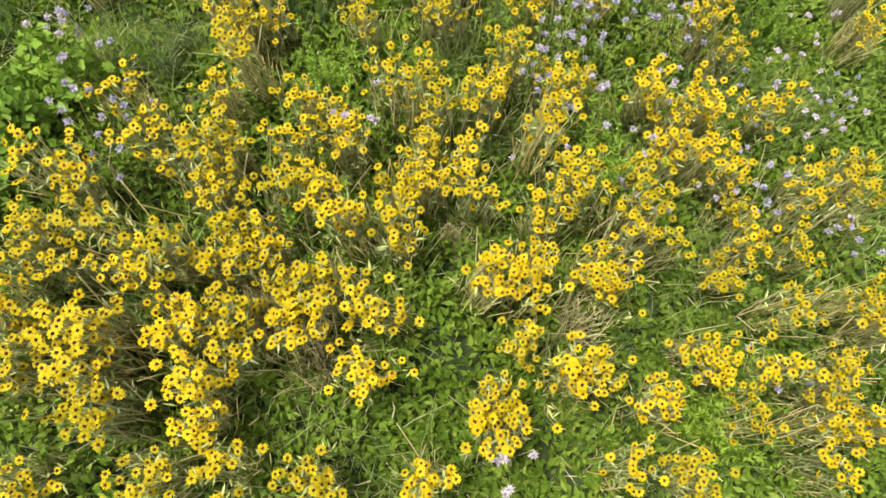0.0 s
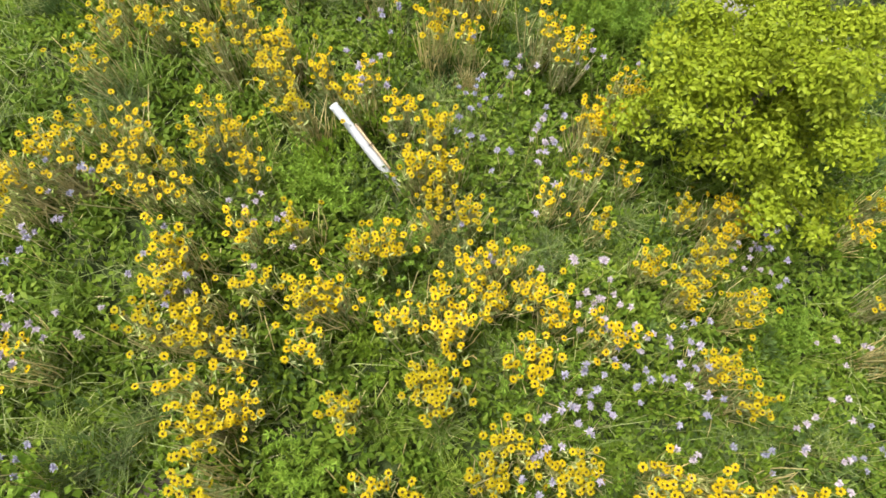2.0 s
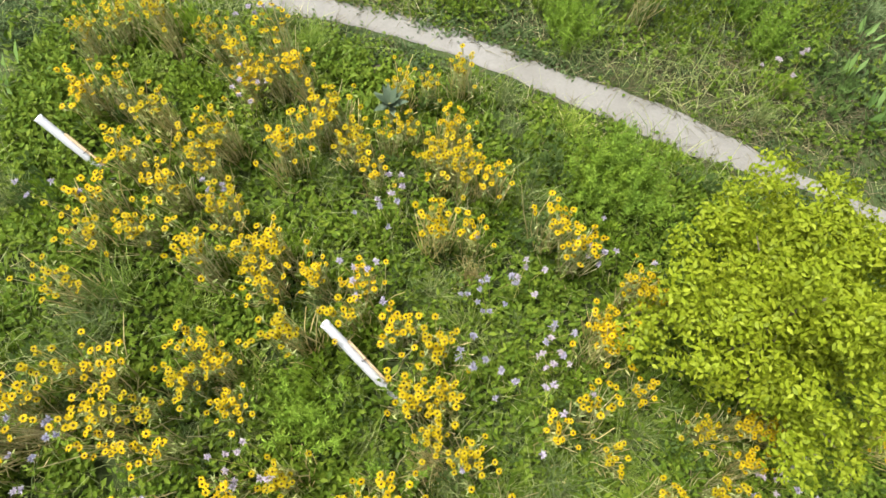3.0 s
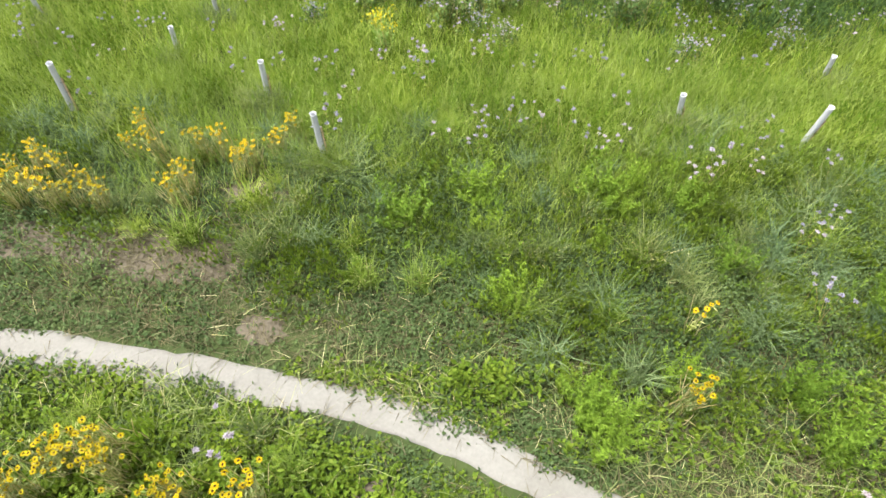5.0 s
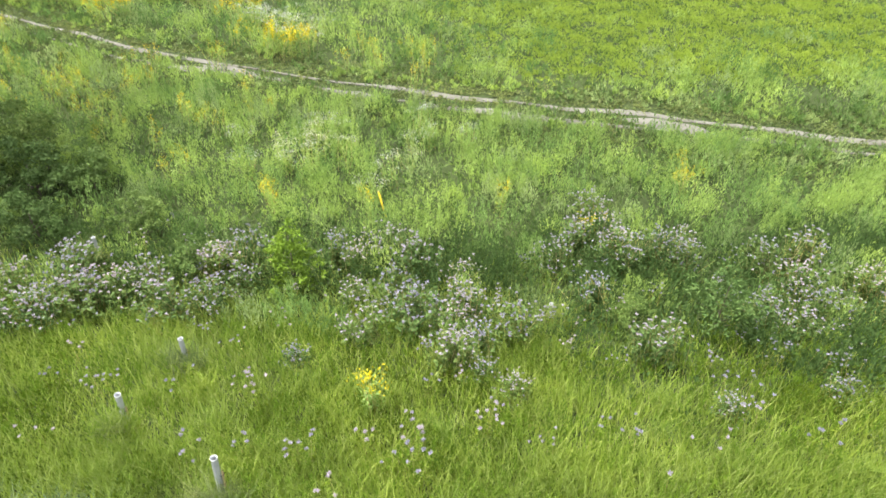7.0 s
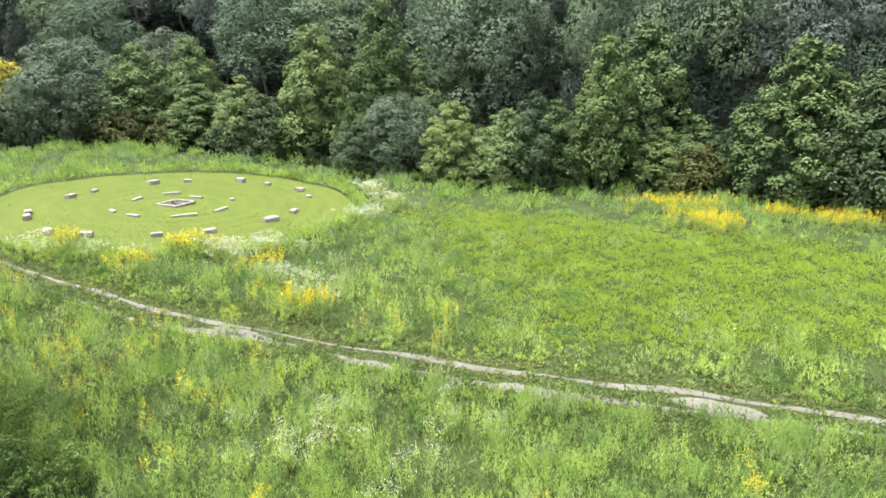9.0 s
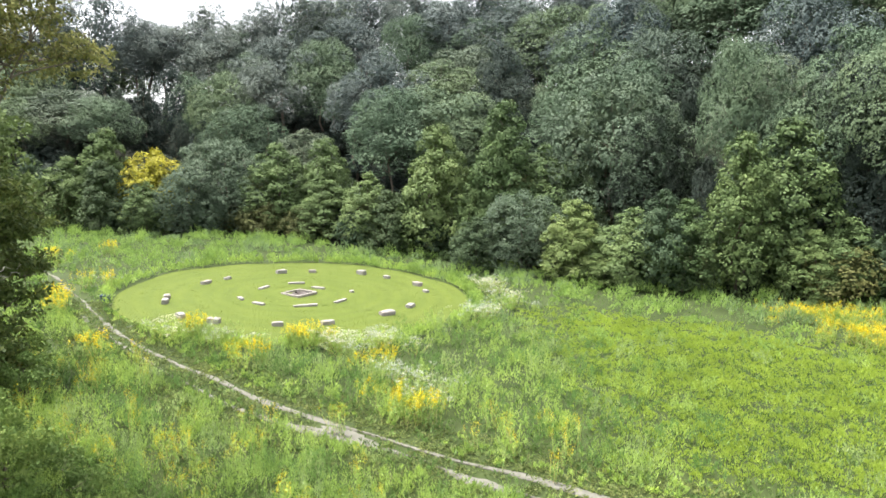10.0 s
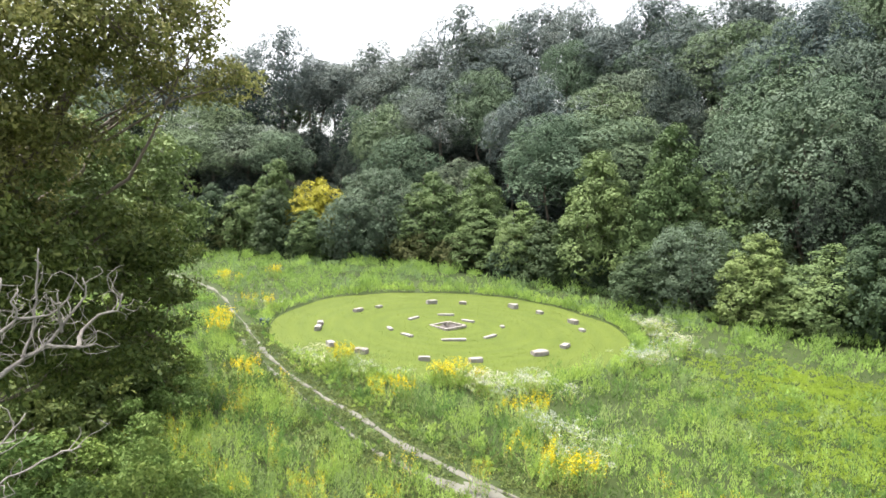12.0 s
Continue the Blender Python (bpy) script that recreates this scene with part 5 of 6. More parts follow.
olive_shrub = sapling("sapling", "olive green feathery young tree in the meadow", [(0, 0, 1.5, 0.4), (0.4, 0.05, 1.15, 0.42), (-0.4, 0.1, 1.1, 0.42), (0.05, -0.4, 0.9, 0.42), (0, 0.4, 0.85, 0.42), (0.5, -0.2, 0.6, 0.45), (-0.5, -0.15, 0.55, 0.45)], under_m, 2200, 0.1, 0.035, 0.02)
olive_shrub.matrix_basis = stand(5.1, 18.5, 2.5, 0.95)
copy_thing(olive_shrub, stand(3.5, 18.6, 1.0, 0.6))
copy_thing(olive_shrub, stand(-5.3, 20.2, 1.9, 0.75))
bush = sapling("bush", "dense leafy green bush in the meadow", [(0, 0, 0.8, 0.6), (0.5, 0.1, 0.6, 0.5), (-0.5, 0.2, 0.6, 0.55), (0.1, -0.5, 0.55, 0.5), (0, 0.55, 0.5, 0.5)], deep_dusk_m, 2600, 0.085, 0.042, 0.03)
bush["category"] = "bush"
bush.matrix_basis = stand(-9.3, 24.2, 0.0)
for x, y, g in ((-10.5, 23.7, 1.2), (-9.5, 21.8, 1.0), (-7.2, 22.3, 0.8), (-11.5, 25.3, 1.3), (-13, 23.5, 1.3), (-15.5, 24.6, 1.5), (-17.8, 26.0, 1.6), (-13.8, 26.8, 1.2), (-16.4, 27.4, 1.4), (-11.8, 22.0, 1.1), (-18.5, 28.5, 1.5), (-19.5, 31, 1.4), (-21.5, 33, 1.5), (-12.6, 20.6, 1.3), (-14.6, 22.6, 2.0), (-16.0, 22.0, 2.2), (-17.5, 24.2, 2.2), (-15.2, 26.3, 1.8), (-21.5, 29.3, 2.0), (-22.9, 30.0, 2.3), (-22.2, 30.6, 2.4)):
    copy_thing(bush, stand(x, y, 1.7 * x, g))

# same bush again in darker leaves, the oak's shade put into their colour
dark_bush = sapling("bush", "dark olive bush below the oak, shade painted into leaves", [(0, 0, 0.8, 0.6), (0.5, 0.1, 0.6, 0.5), (-0.5, 0.2, 0.6, 0.55), (0.1, -0.5, 0.55, 0.5), (0, 0.55, 0.5, 0.5)], thicket_m, 3200, 0.085, 0.042, 0.03)
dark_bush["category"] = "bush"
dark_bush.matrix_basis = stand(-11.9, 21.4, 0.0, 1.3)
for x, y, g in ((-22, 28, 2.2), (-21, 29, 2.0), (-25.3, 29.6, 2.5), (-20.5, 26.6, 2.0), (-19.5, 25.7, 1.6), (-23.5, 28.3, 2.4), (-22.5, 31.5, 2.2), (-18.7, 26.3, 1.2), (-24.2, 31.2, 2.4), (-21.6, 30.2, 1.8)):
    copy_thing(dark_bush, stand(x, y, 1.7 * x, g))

rosette = thing("mullein", "grey-green mullein rosette among the flowers", "plant")
az = np.linspace(0, 2 * np.pi, 15, endpoint=False)
part("foliage", Buf().leaves(np.tile((0, 0, 0.3), (15, 1)), np.c_[np.cos(az), np.sin(az), 0.3 + 0.5 * (np.arange(15) % 3)], 0.17, 0.075, 0.2, np.tile((0, 0, 1.0), (15, 1))), tree_grey_m, rosette)
part("stalk", Buf().tube([(0, 0, -0.02), (0, 0, 0.32)], [0.02, 0.015]), stem_m, rosette)
rosette.matrix_basis = stand(-0.39, 7.36, 0.0, 1.25, 1.6)


def shelter(tall=1.2):
    """A planting tube: thin wall, open at the top, a stake tied beside it."""
    ob = thing("tree_shelter", "white plastic tree shelter tube with a wooden stake", "tree shelter", "tree shelters on the slope")
    th = np.linspace(0, 2 * np.pi, 20, endpoint=False)
    rows = [(0.041, -0.05), (0.041, tall * 0.5), (0.041, tall - 0.03), (0.044, tall), (0.04, tall), (0.037, tall - 0.05), (0.037, 0.3)]
    v = [(r * np.cos(t), r * np.sin(t), z) for r, z in rows for t in th]
    f = []
    for i in range(len(rows) - 1):
        for j in range(20):
            p, q = i * 20 + j, i * 20 + (j + 1) % 20
            f += [(p, q, q + 20), (p, q + 20, p + 20)]
    smooth(part("tube", Buf().add(v, f), tube_m, ob, "translucent white plastic tube"))
    part("stake", Buf().tube([(0.06, 0, -0.1), (0.06, 0, tall - 0.25)], 0.014, 4), stake_m, ob, "weathered oak stake")
    for z in (0.3, tall * 0.6):
        part("tie", Buf().tube([(0.05 + 0.03 * np.cos(t), 0.03 * np.sin(t), z) for t in np.linspace(0, 6.28, 9)], 0.004, 4), cone_m, ob, "thin dark cable tie")
    return ob


def pointing(x, y, way, sink=0.02):
    q = Vector((0, 0, 1)).rotation_difference(Vector(way))
    return Matrix.Translation((x, y, float(height(x, y)))) @ q.to_matrix().to_4x4() @ Matrix.Translation((0, 0, -sink))


first = shelter()
first.matrix_basis = pointing(-0.27, 4.42, (-0.5, 0.45, 0.62), 0.2)
around = []
copy_thing(first, pointing(-3.13, 6.55, (-0.55, 0.35, 0.7), 0.4))
copy_thing(first, pointing(5.2, 13.22, (0.1, 0, 1), 0.25))
short = shelter(0.78)
short.matrix_basis = pointing(-5.4, 13.58, (0.08, 0.02, 1), -0.3)
for x, y, way, sink in ((-2.68, 14.14, (0.06, 0, 1), -0.12), (-1.59, 12.66, (-0.02, 0, 1), -0.26), (3.53, 13.65, (-0.12, 0, 1), 0.0), (6.38, 15.14, (-0.08, 0, 1), 0.04), (-4.45, 15.4, (0.08, 0, 1), 0.0), (-4.24, 17.03, (0.02, 0, 1), 0.05), (2.1, 19.1, (-0.03, 0, 1), 0.3), (-7.7, 21.0, (0, 0, 1), 0.1), (-7.3, 16.7, (-0.05, 0, 1), 0.04)):
    copy_thing(short, pointing(x, y, way, sink))
    around += [(x - 0.05, y - 0.16), (x + 0.12, y - 0.12), (x - 0.18, y - 0.05), (x + 0.02, y - 0.3), (x + 0.2, y - 0.2), (x - 0.2, y - 0.22)]
plant_out(grass_tuft, around, 3, (1.05, 1.35), 0.02)
pole = thing("marker_stake", "thin yellow marker stake leaning in the meadow", "stake")
part("pole", Buf().tube([(0, 0, -0.1), (0, 0, 0.6), (0, 0, 1.1)], [0.022, 0.022, 0.018], 6), yellow_paint_m, pole)
part("cap", Buf().domes(np.array([(0, 0, 1.1)]), np.array([(0, 0, 1.0)]), 0.024), straw_m, pole)
pole.matrix_basis = pointing(-1.55, 23.5, (-0.22, 0.1, 1), 0.35)


# ---------------------------------------------------------------- stone circle on the lawn
def rock_mesh(sx, sy, sz, seed, rough=0.07):
    bm = bmesh.new()
    bmesh.ops.create_cube(bm, size=1.0)
    bmesh.ops.bevel(bm, geom=bm.edges[:], offset=0.09, segments=2, affect="EDGES")
    bmesh.ops.subdivide_edges(bm, edges=bm.edges[:], cuts=1, use_grid_fill=True)
    for v in bm.verts:
        p = v.co * 2.3 + Vector((seed * 3.7, seed * 1.3, 0))
        v.co = Vector((v.co.x * sx, v.co.y * sy, (v.co.z + 0.5) * sz)) + noise.noise_vector(p) * rough * min(1, sz * 2)
    bmesh.ops.triangulate(bm, faces=bm.faces[:])
    return bm


STONES = ((-24.69, 46.21), (-24.1, 45.2), (-21.49, 42.88), (-19.42, 42.73), (-16.16, 43.5), (-13.94, 44.92), (-11.53, 47.94), (-10.84, 50.42), (-10.97, 54.77), (-12.07, 56.7), (-14.76, 57.92), (-16.98, 58.62), (-20.35, 57.27), (-22.23, 55.99), (-24.39, 52.33), (-24.91, 50.57))
for n, (x, y) in enumerate(STONES):
    turn = math.atan2(y - LAWN[1], x - LAWN[0]) + math.pi / 2 + 0.25 * math.sin(5 * n)
    big = 1.1 if n == 6 else 0.78 + 0.12 * math.sin(3 * n)
    ob = part("boulder", rock_mesh(0.82 * big, 0.46 * big, (0.31 + 0.06 * math.sin(7 * n)) * big, n, 0.09), pink_rock_m if n % 3 == 0 else rock_m)
    tagged(ob, "squared pinkish stone seat on the lawn" if n % 3 == 0 else "squared grey stone seat on the lawn", "stone", "stones round the lawn")
    ob.matrix_basis = stand(x, y, turn, 1, 1, 0.02)
for n, (x, y) in enumerate(((-20.81, 47.84), (-19.34, 47.3), (-16.54, 47.76), (-15.17, 49.82), (-15.45, 52.54), (-17.92, 52.77), (-19.74, 53.25), (-20.88, 50.88))):
    turn = math.atan2(y - 50.6, x + 18.3) + math.pi / 2
    ln = (0.75, 0.9, 1.4, 1.1, 0.4, 0.95, 1.1, 1.0)[n]
    ob = part("bench_stone", rock_mesh(ln, 0.26, 0.13, 20 + n, 0.03), rock_m)
    tagged(ob, "long low pale stone bench near the fire pit", "stone bench", "benches round the fire pit")
    ob.matrix_basis = stand(x, y, turn, 1, 1, 0.03)
ob = tagged(part("boulder", rock_mesh(0.5, 0.42, 0.4, 41, 0.12), blue_m), "dark blue-grey boulder at the lawn's edge", "stone")
ob.matrix_basis = stand(-27.4, 44.4, 0.4)
pit = thing("fire_pit", "square fire pit of pinkish stone blocks, ash inside", "fire pit")
blocks = []
for side in range(4):
    for k in range(4):
        a = side * math.pi / 2
        u = -0.66 + k * 0.46
        blocks.append((u * math.cos(a) - -0.88 * math.sin(a), u * math.sin(a) + -0.88 * math.cos(a), a))
shared = [rock_mesh(0.44, 0.22, 0.15, 60 + k, 0.025) for k in range(3)]
block_data = []
for bm in shared:
    me = bpy.data.meshes.new("stone")
    bm.to_mesh(me)
    bm.free()
    me.materials.append(pink_rock_m)
    block_data.append(me)
for n, (x, y, a) in enumerate(blocks):
    st = new("stone", block_data[n % 3])
    st.parent = pit
    st.matrix_basis = pose(x, y, 0, 0, 0, math.degrees(a))
ash = patch(0, 0, 0.7, 0.7)
ash.v[0][:, 2] = 0.05 + 0.05 * np.exp(-4 * (ash.v[0][:, 0] ** 2 + ash.v[0][:, 1] ** 2))
part("ash", ash, ash_m, pit, "grey ash and charcoal")
for k in range(4):
    part("charred_log", Buf().tube([(-0.35 + 0.1 * k, -0.3 + 0.2 * k, 0.1), (0.3 - 0.15 * k, 0.25 - 0.05 * k, 0.2)], [0.05, 0.045], 7), ash_m, pit)
pit.matrix_basis = stand(-18.3, 50.6, math.radians(69), 0.86, 1, 0.03)


# ---------------------------------------------------------------- trees
rng = np.random.default_rng(21)


# rows of x, y, height, radius
EDGE_DARK = ((-57.8, 69.8, 8.2, 2.4), (-49.3, 70.7, 7.7, 2.6), (-45.6, 71.2, 5.5, 2.4), (-18.3, 70.3, 6.6, 2.9), (-9.3, 64.7, 4.7, 2.3), (-1.6, 72.2, 9.8, 2.8), (5.0, 61.8, 7.8, 2.6), (20.5, 60.3, 8.7, 2.3), (21.2, 57.9, 6.9, 2.3), (25.9, 54.0, 10.7, 3.7), (27.9, 53.1, 11.0, 3.9), (-61.1, 69.1, 7.9, 2.8), (-66.5, 66.6, 8.2, 3.1), (-72.1, 62.8, 9.1, 3.8),)
EDGE_MID = ((-53.8, 70.7, 8.0, 2.7), (-51.0, 72.9, 10.8, 3.0), (-44.2, 70.3, 5.4, 2.2), (-32.5, 75.9, 11.4, 3.6), (-26.1, 73.8, 5.4, 3.1), (-16.5, 69.9, 10.2, 1.7), (-10.3, 69.5, 9.1, 2.0), (-8.0, 71.4, 12.6, 3.1), (0.9, 62.2, 5.8, 2.5), (6.6, 61.7, 8.2, 2.3), (10.2, 62.1, 10.1, 2.6), (17.2, 61.7, 10.2, 3.3), (14.6, 60.8, 6.0, 2.2), (22.7, 57.3, 9.9, 3.4), (24.5, 56.0, 10.7, 3.5), (29.8, 51.7, 11.3, 3.9), (-63.9, 67.9, 8.6, 3.0), (-69.6, 65.3, 9.2, 3.4), (-74.7, 59.9, 9.8, 3.8),)
EDGE_GOLD = ((-46.2, 74.1, 8.7, 3.0),)
EDGE_GREY = ((-40.5, 71.8, 6.9, 3.2), (-39.2, 76.3, 9.9, 5.2), (-5.7, 66.6, 8.4, 4.1), (1.8, 76.3, 14.2, 4.6),)
EDGE_FRESH = ((-27.7, 77.4, 10.3, 3.1), (-20.7, 71.1, 7.2, 2.5), (-13.9, 70.9, 12.4, 3.6), (-4.3, 73.2, 14.8, 4.2), (-1.3, 63.4, 6.7, 2.5), (3.0, 62.8, 8.7, 3.7), (14.0, 64.4, 13.1, 3.8),)
EDGE_OLIVE = ((-32.9, 73.4, 3.4, 2.0),)
HILL_MID_A = ((34.1, 60.0, 14.2, 4.1), (30.4, 61.0, 13.6, 3.8), (20.2, 64.4, 16.4, 3.1), (15.8, 66.5, 15.9, 2.7), (14.1, 67.2, 13.8, 3.1), (11.2, 68.7, 16.1, 3.1), (20.7, 73.3, 18.2, 3.5), (1.5, 80.3, 15.2, 3.6), (-21.7, 81.3, 13.2, 3.7), (4.7, 83.1, 16.2, 3.1), (-2.3, 84.1, 15.2, 3.8), (-78.3, 84.7, 11.2, 5.5), (-14.2, 85.7, 14.2, 3.9), (-19.0, 86.0, 15.2, 6.7), (-105.2, 90.7, 15.2, 7.4), (-45.3, 91.8, 12.2, 3.6), (-89.9, 91.9, 14.2, 6.2), (-67.5, 92.2, 10.2, 4.5),)
HILL_MID_B = ((0.0, 93.1, 17.2, 4.9), (-50.0, 94.8, 16.2, 3.8), (-86.2, 97.5, 12.2, 6.3), (-19.6, 98.4, 15.2, 4.6), (-60.1, 102.6, 14.2, 3.0), (10.1, 105.9, 18.2, 4.8), (-39.9, 108.4, 15.2, 4.4), (0.5, 108.6, 17.2, 3.6), (-41.1, 108.7, 15.2, 4.7), (-6.0, 109.8, 17.2, 5.0), (-54.9, 112.3, 15.2, 4.5), (-28.8, 115.4, 16.2, 4.8), (-17.3, 117.4, 16.2, 4.7), (-66.5, 128.1, 18.0, 4.8), (-51.6, 130.3, 18.3, 5.5), (-14.2, 132.4, 18.5, 5.4), (-28.3, 132.6, 20.1, 4.0), (-46.9, 133.1, 19.8, 4.2),)
HILL_MID = HILL_MID_A + HILL_MID_B
HILL_GREY = ((28.0, 61.8, 12.9, 3.5), (23.7, 63.2, 9.5, 2.6), (24.1, 63.3, 13.4, 3.6), (22.5, 63.8, 11.9, 3.1), (14.3, 73.9, 18.2, 4.0), (-32.1, 82.1, 15.9, 4.3), (7.1, 87.2, 20.2, 5.2), (-77.5, 91.8, 9.2, 4.8), (-74.6, 93.9, 13.2, 7.1), (-6.5, 97.0, 16.2, 5.2), (-18.3, 106.3, 16.2, 6.2), (-9.7, 130.8, 18.1, 5.3),)
HILL_PINE = ((-65.2, 98.3, 13.2, 2.2),)
HILL_DARK = ((31.6, 60.8, 15.6, 3.8), (19.6, 64.7, 13.4, 2.7), (17.7, 65.6, 14.1, 2.7), (9.4, 69.5, 9.7, 2.3), (4.6, 73.9, 10.6, 2.7), (7.6, 83.3, 16.2, 4.2), (-2.2, 83.4, 8.2, 3.0), (-3.3, 84.4, 11.2, 3.2), (-92.0, 87.1, 14.2, 6.1), (-112.2, 88.1, 14.2, 7.0), (-12.8, 90.8, 10.2, 4.0), (-52.4, 93.9, 9.2, 3.3), (-10.3, 94.4, 11.2, 4.2), (-57.0, 95.0, 9.2, 2.1), (-11.2, 95.8, 14.2, 3.6), (-67.5, 96.2, 12.2, 2.4), (-62.3, 101.1, 12.2, 3.0), (-89.0, 103.7, 14.2, 5.5), (-85.4, 107.1, 15.2, 5.3),)
HILL_BLUE_A = ((25.4, 62.7, 14.5, 3.1), (25.3, 62.7, 18.2, 3.6), (29.6, 64.0, 17.2, 3.9), (24.2, 68.7, 18.2, 3.9), (19.0, 80.7, 18.2, 3.9), (-27.0, 95.9, 15.2, 3.6), (-31.5, 96.7, 15.2, 3.5), (3.2, 98.3, 17.2, 4.4), (-45.9, 98.7, 14.2, 3.5), (-1.9, 104.4, 16.2, 4.1), (-133.3, 107.4, 20.9, 8.5), (-48.2, 109.3, 15.2, 4.8), (-101.1, 110.1, 19.0, 6.1), (-110.8, 110.3, 18.7, 7.0), (-123.5, 110.9, 18.5, 7.5), (7.4, 112.5, 17.2, 5.2), (-11.8, 112.6, 16.2, 4.8), (-61.3, 115.2, 15.2, 4.7), (3.9, 116.0, 17.2, 4.6), (-87.1, 117.2, 21.7, 4.7),)
HILL_BLUE_B = ((-98.6, 118.3, 18.4, 5.6), (-82.4, 119.1, 19.5, 4.2), (-40.9, 120.4, 16.2, 5.5), (-24.0, 121.2, 16.2, 5.0), (-79.5, 123.5, 18.7, 5.0), (-83.9, 124.6, 15.5, 5.6), (-74.9, 124.6, 15.2, 6.1), (-71.1, 125.0, 22.6, 4.6), (-52.9, 126.7, 22.8, 4.8), (-31.3, 127.9, 20.6, 3.9), (-62.4, 128.1, 19.7, 4.1), (-49.4, 129.4, 17.8, 4.6), (-18.3, 129.4, 19.9, 4.3), (-2.3, 129.4, 17.3, 5.2), (-5.5, 129.6, 17.3, 4.8), (-60.9, 130.0, 17.6, 5.7), (-23.0, 130.1, 19.9, 4.3), (-41.8, 132.0, 21.0, 5.0), (-38.0, 134.9, 21.5, 4.6),)
HILL_BLUE = HILL_BLUE_A + HILL_BLUE_B


def profile(shape, u):
    """Half width of a crown at the height u, both from 0 to 1."""
    if shape == "cone":
        return min(1.0, (u + 0.1) / 0.3) ** 0.6 * (1 - u) ** 0.55 * 1.08 + 0.05
    if shape == "oval":
        return math.sin(math.pi * min(0.985, 0.16 + 0.84 * u) ** 0.85) ** 0.75
    if shape == "round":
        return math.sqrt(max(0.02, 1 - (1.62 * u - 0.62) ** 2))
    return math.sqrt(max(0.02, 1 - abs(1.45 * u - 0.45) ** 2.4))


def clumps_of(h, r, n, shape, low):
    """Leafy clumps set evenly over a crown's outside: centre, radius and the way each one faces."""
    p = rng.uniform(0, 6.28, 3)
    us = np.linspace(0.0, 1.0, 200)
    area = np.cumsum([profile(shape, u) + 0.12 for u in us])
    out = []
    for k in range(n):
        u = float(np.interp((k + 0.5 + rng.uniform(-0.35, 0.35)) / n, area / area[-1], us))
        e0 = profile(shape, u)
        a = 2.39996 * k + rng.uniform(-0.25, 0.25)
        e = r * e0 * (1 + 0.1 * math.sin(2 * a + p[0] + 2.5 * u) + 0.1 * math.sin(3 * a + p[1] - 5 * u))
        b = 1.2 * r * (0.52 + 0.48 * e0) / math.sqrt(n / 3.0) * rng.uniform(0.8, 1.3)
        q = max(0.0, e - 0.6 * b) * rng.uniform(0.86, 1.06)
        slope = (profile(shape, min(1, u + 0.06)) - profile(shape, max(0, u - 0.06))) / 0.12 * r / ((1 - low) * h)
        out.append((q * math.cos(a), q * math.sin(a), (low + (1 - low) * u * 0.94) * h, b, math.cos(a), math.sin(a), float(np.clip(-slope, -0.3, 3.0))))
    return np.array(out)


def tree(label, leaf, h, r, shape, count, length, width, group, n=60, name="tree", low=0.04, limbs=8, girth=0.013, category="tree"):
    ob = thing(name, label, category, group)
    cl = clumps_of(h, r, n, shape, low)
    c, rad, out = cl[:, :3], cl[:, 3], unit(cl[:, 4:])
    trunk = limb((0, 0, -0.4), (0.05 * r, 0, h * 0.88), 0.02, 7)
    part("trunk", Buf().tube(trunk, np.linspace(girth * h * 1.2, 0.1 * girth * h, 7), 8), bark_m, ob, "grey-brown trunk")
    wood = Buf()
    for b in c[::max(1, n // limbs)]:
        wood.tube(limb((0, 0, max(h * 0.1, b[2] - 0.45 * r)), b), np.linspace(0.28 * girth * h, 0.05 * girth * h, 6), 5)
    part("branchwork", wood, bark_m, ob)
    # twigs over the upper and outer half of each clump
    k = rng.choice(len(c), size=count // 4, p=(w := rad**2 * (0.2 + 0.8 * c[:, 2] / h)) / np.sum(w))
    axis = unit(out[k] + (0, 0, 0.85))
    d = sphere_dirs(len(k))
    dot = np.sum(d * axis, axis=1, keepdims=True)
    d = unit(np.where(dot < 0.0, d - 2 * dot * axis, d))
    far = np.where(rng.random(len(k)) < 0.05, rng.uniform(1.02, 1.18, len(k)), rng.uniform(0.9, 1.04, len(k)))
    twig = c[k] + d * (rad[k] * far)[:, None] * (1, 1, 0.7)
    j = np.repeat(np.arange(len(k)), 4)
    base = twig[j] + rng.normal(size=(len(j), 3)) * length * 0.5
    face = unit(0.65 * d[j] + (0, 0, 0.5) + 0.22 * rng.normal(size=(len(j), 3)))
    way = np.cross(face, rng.normal(size=(len(j), 3))) - np.array((0, 0, 0.15))
    s = rng.uniform(0.6, 1.3, len(j))
    crown = Buf().sprays(base, way, length * s, width * s, face)
    # leaves inside the crown close its gaps
    k = rng.choice(len(c), size=count // 12)
    inner = c[k] * (0.55, 0.55, 1) - out[k] * rad[k][:, None] * 0.4 + sphere_dirs(len(k)) * rad[k][:, None] * 0.5
    crown.leaves(inner, rng.normal(size=inner.shape), 1.9 * length, 1.7 * length)
    stuff(part("crown", crown, leaf, ob))
    return ob


def set_trees(protos, rows, size, wide=1.12, lift=-0.15, up=1.05):
    """The first rows take the trees as built, the rest take copies of them."""
    for n, (x, y, h, r) in enumerate(rows):
        m = stand(x, y, 2.4 * n + x, 1, 1, lift) @ Matrix.Diagonal((wide * r / size[1], wide * r / size[1], up * h / size[0], 1))
        if n < len(protos):
            protos[n].matrix_basis = m
        else:
            copy_thing(protos[n % len(protos)], m)


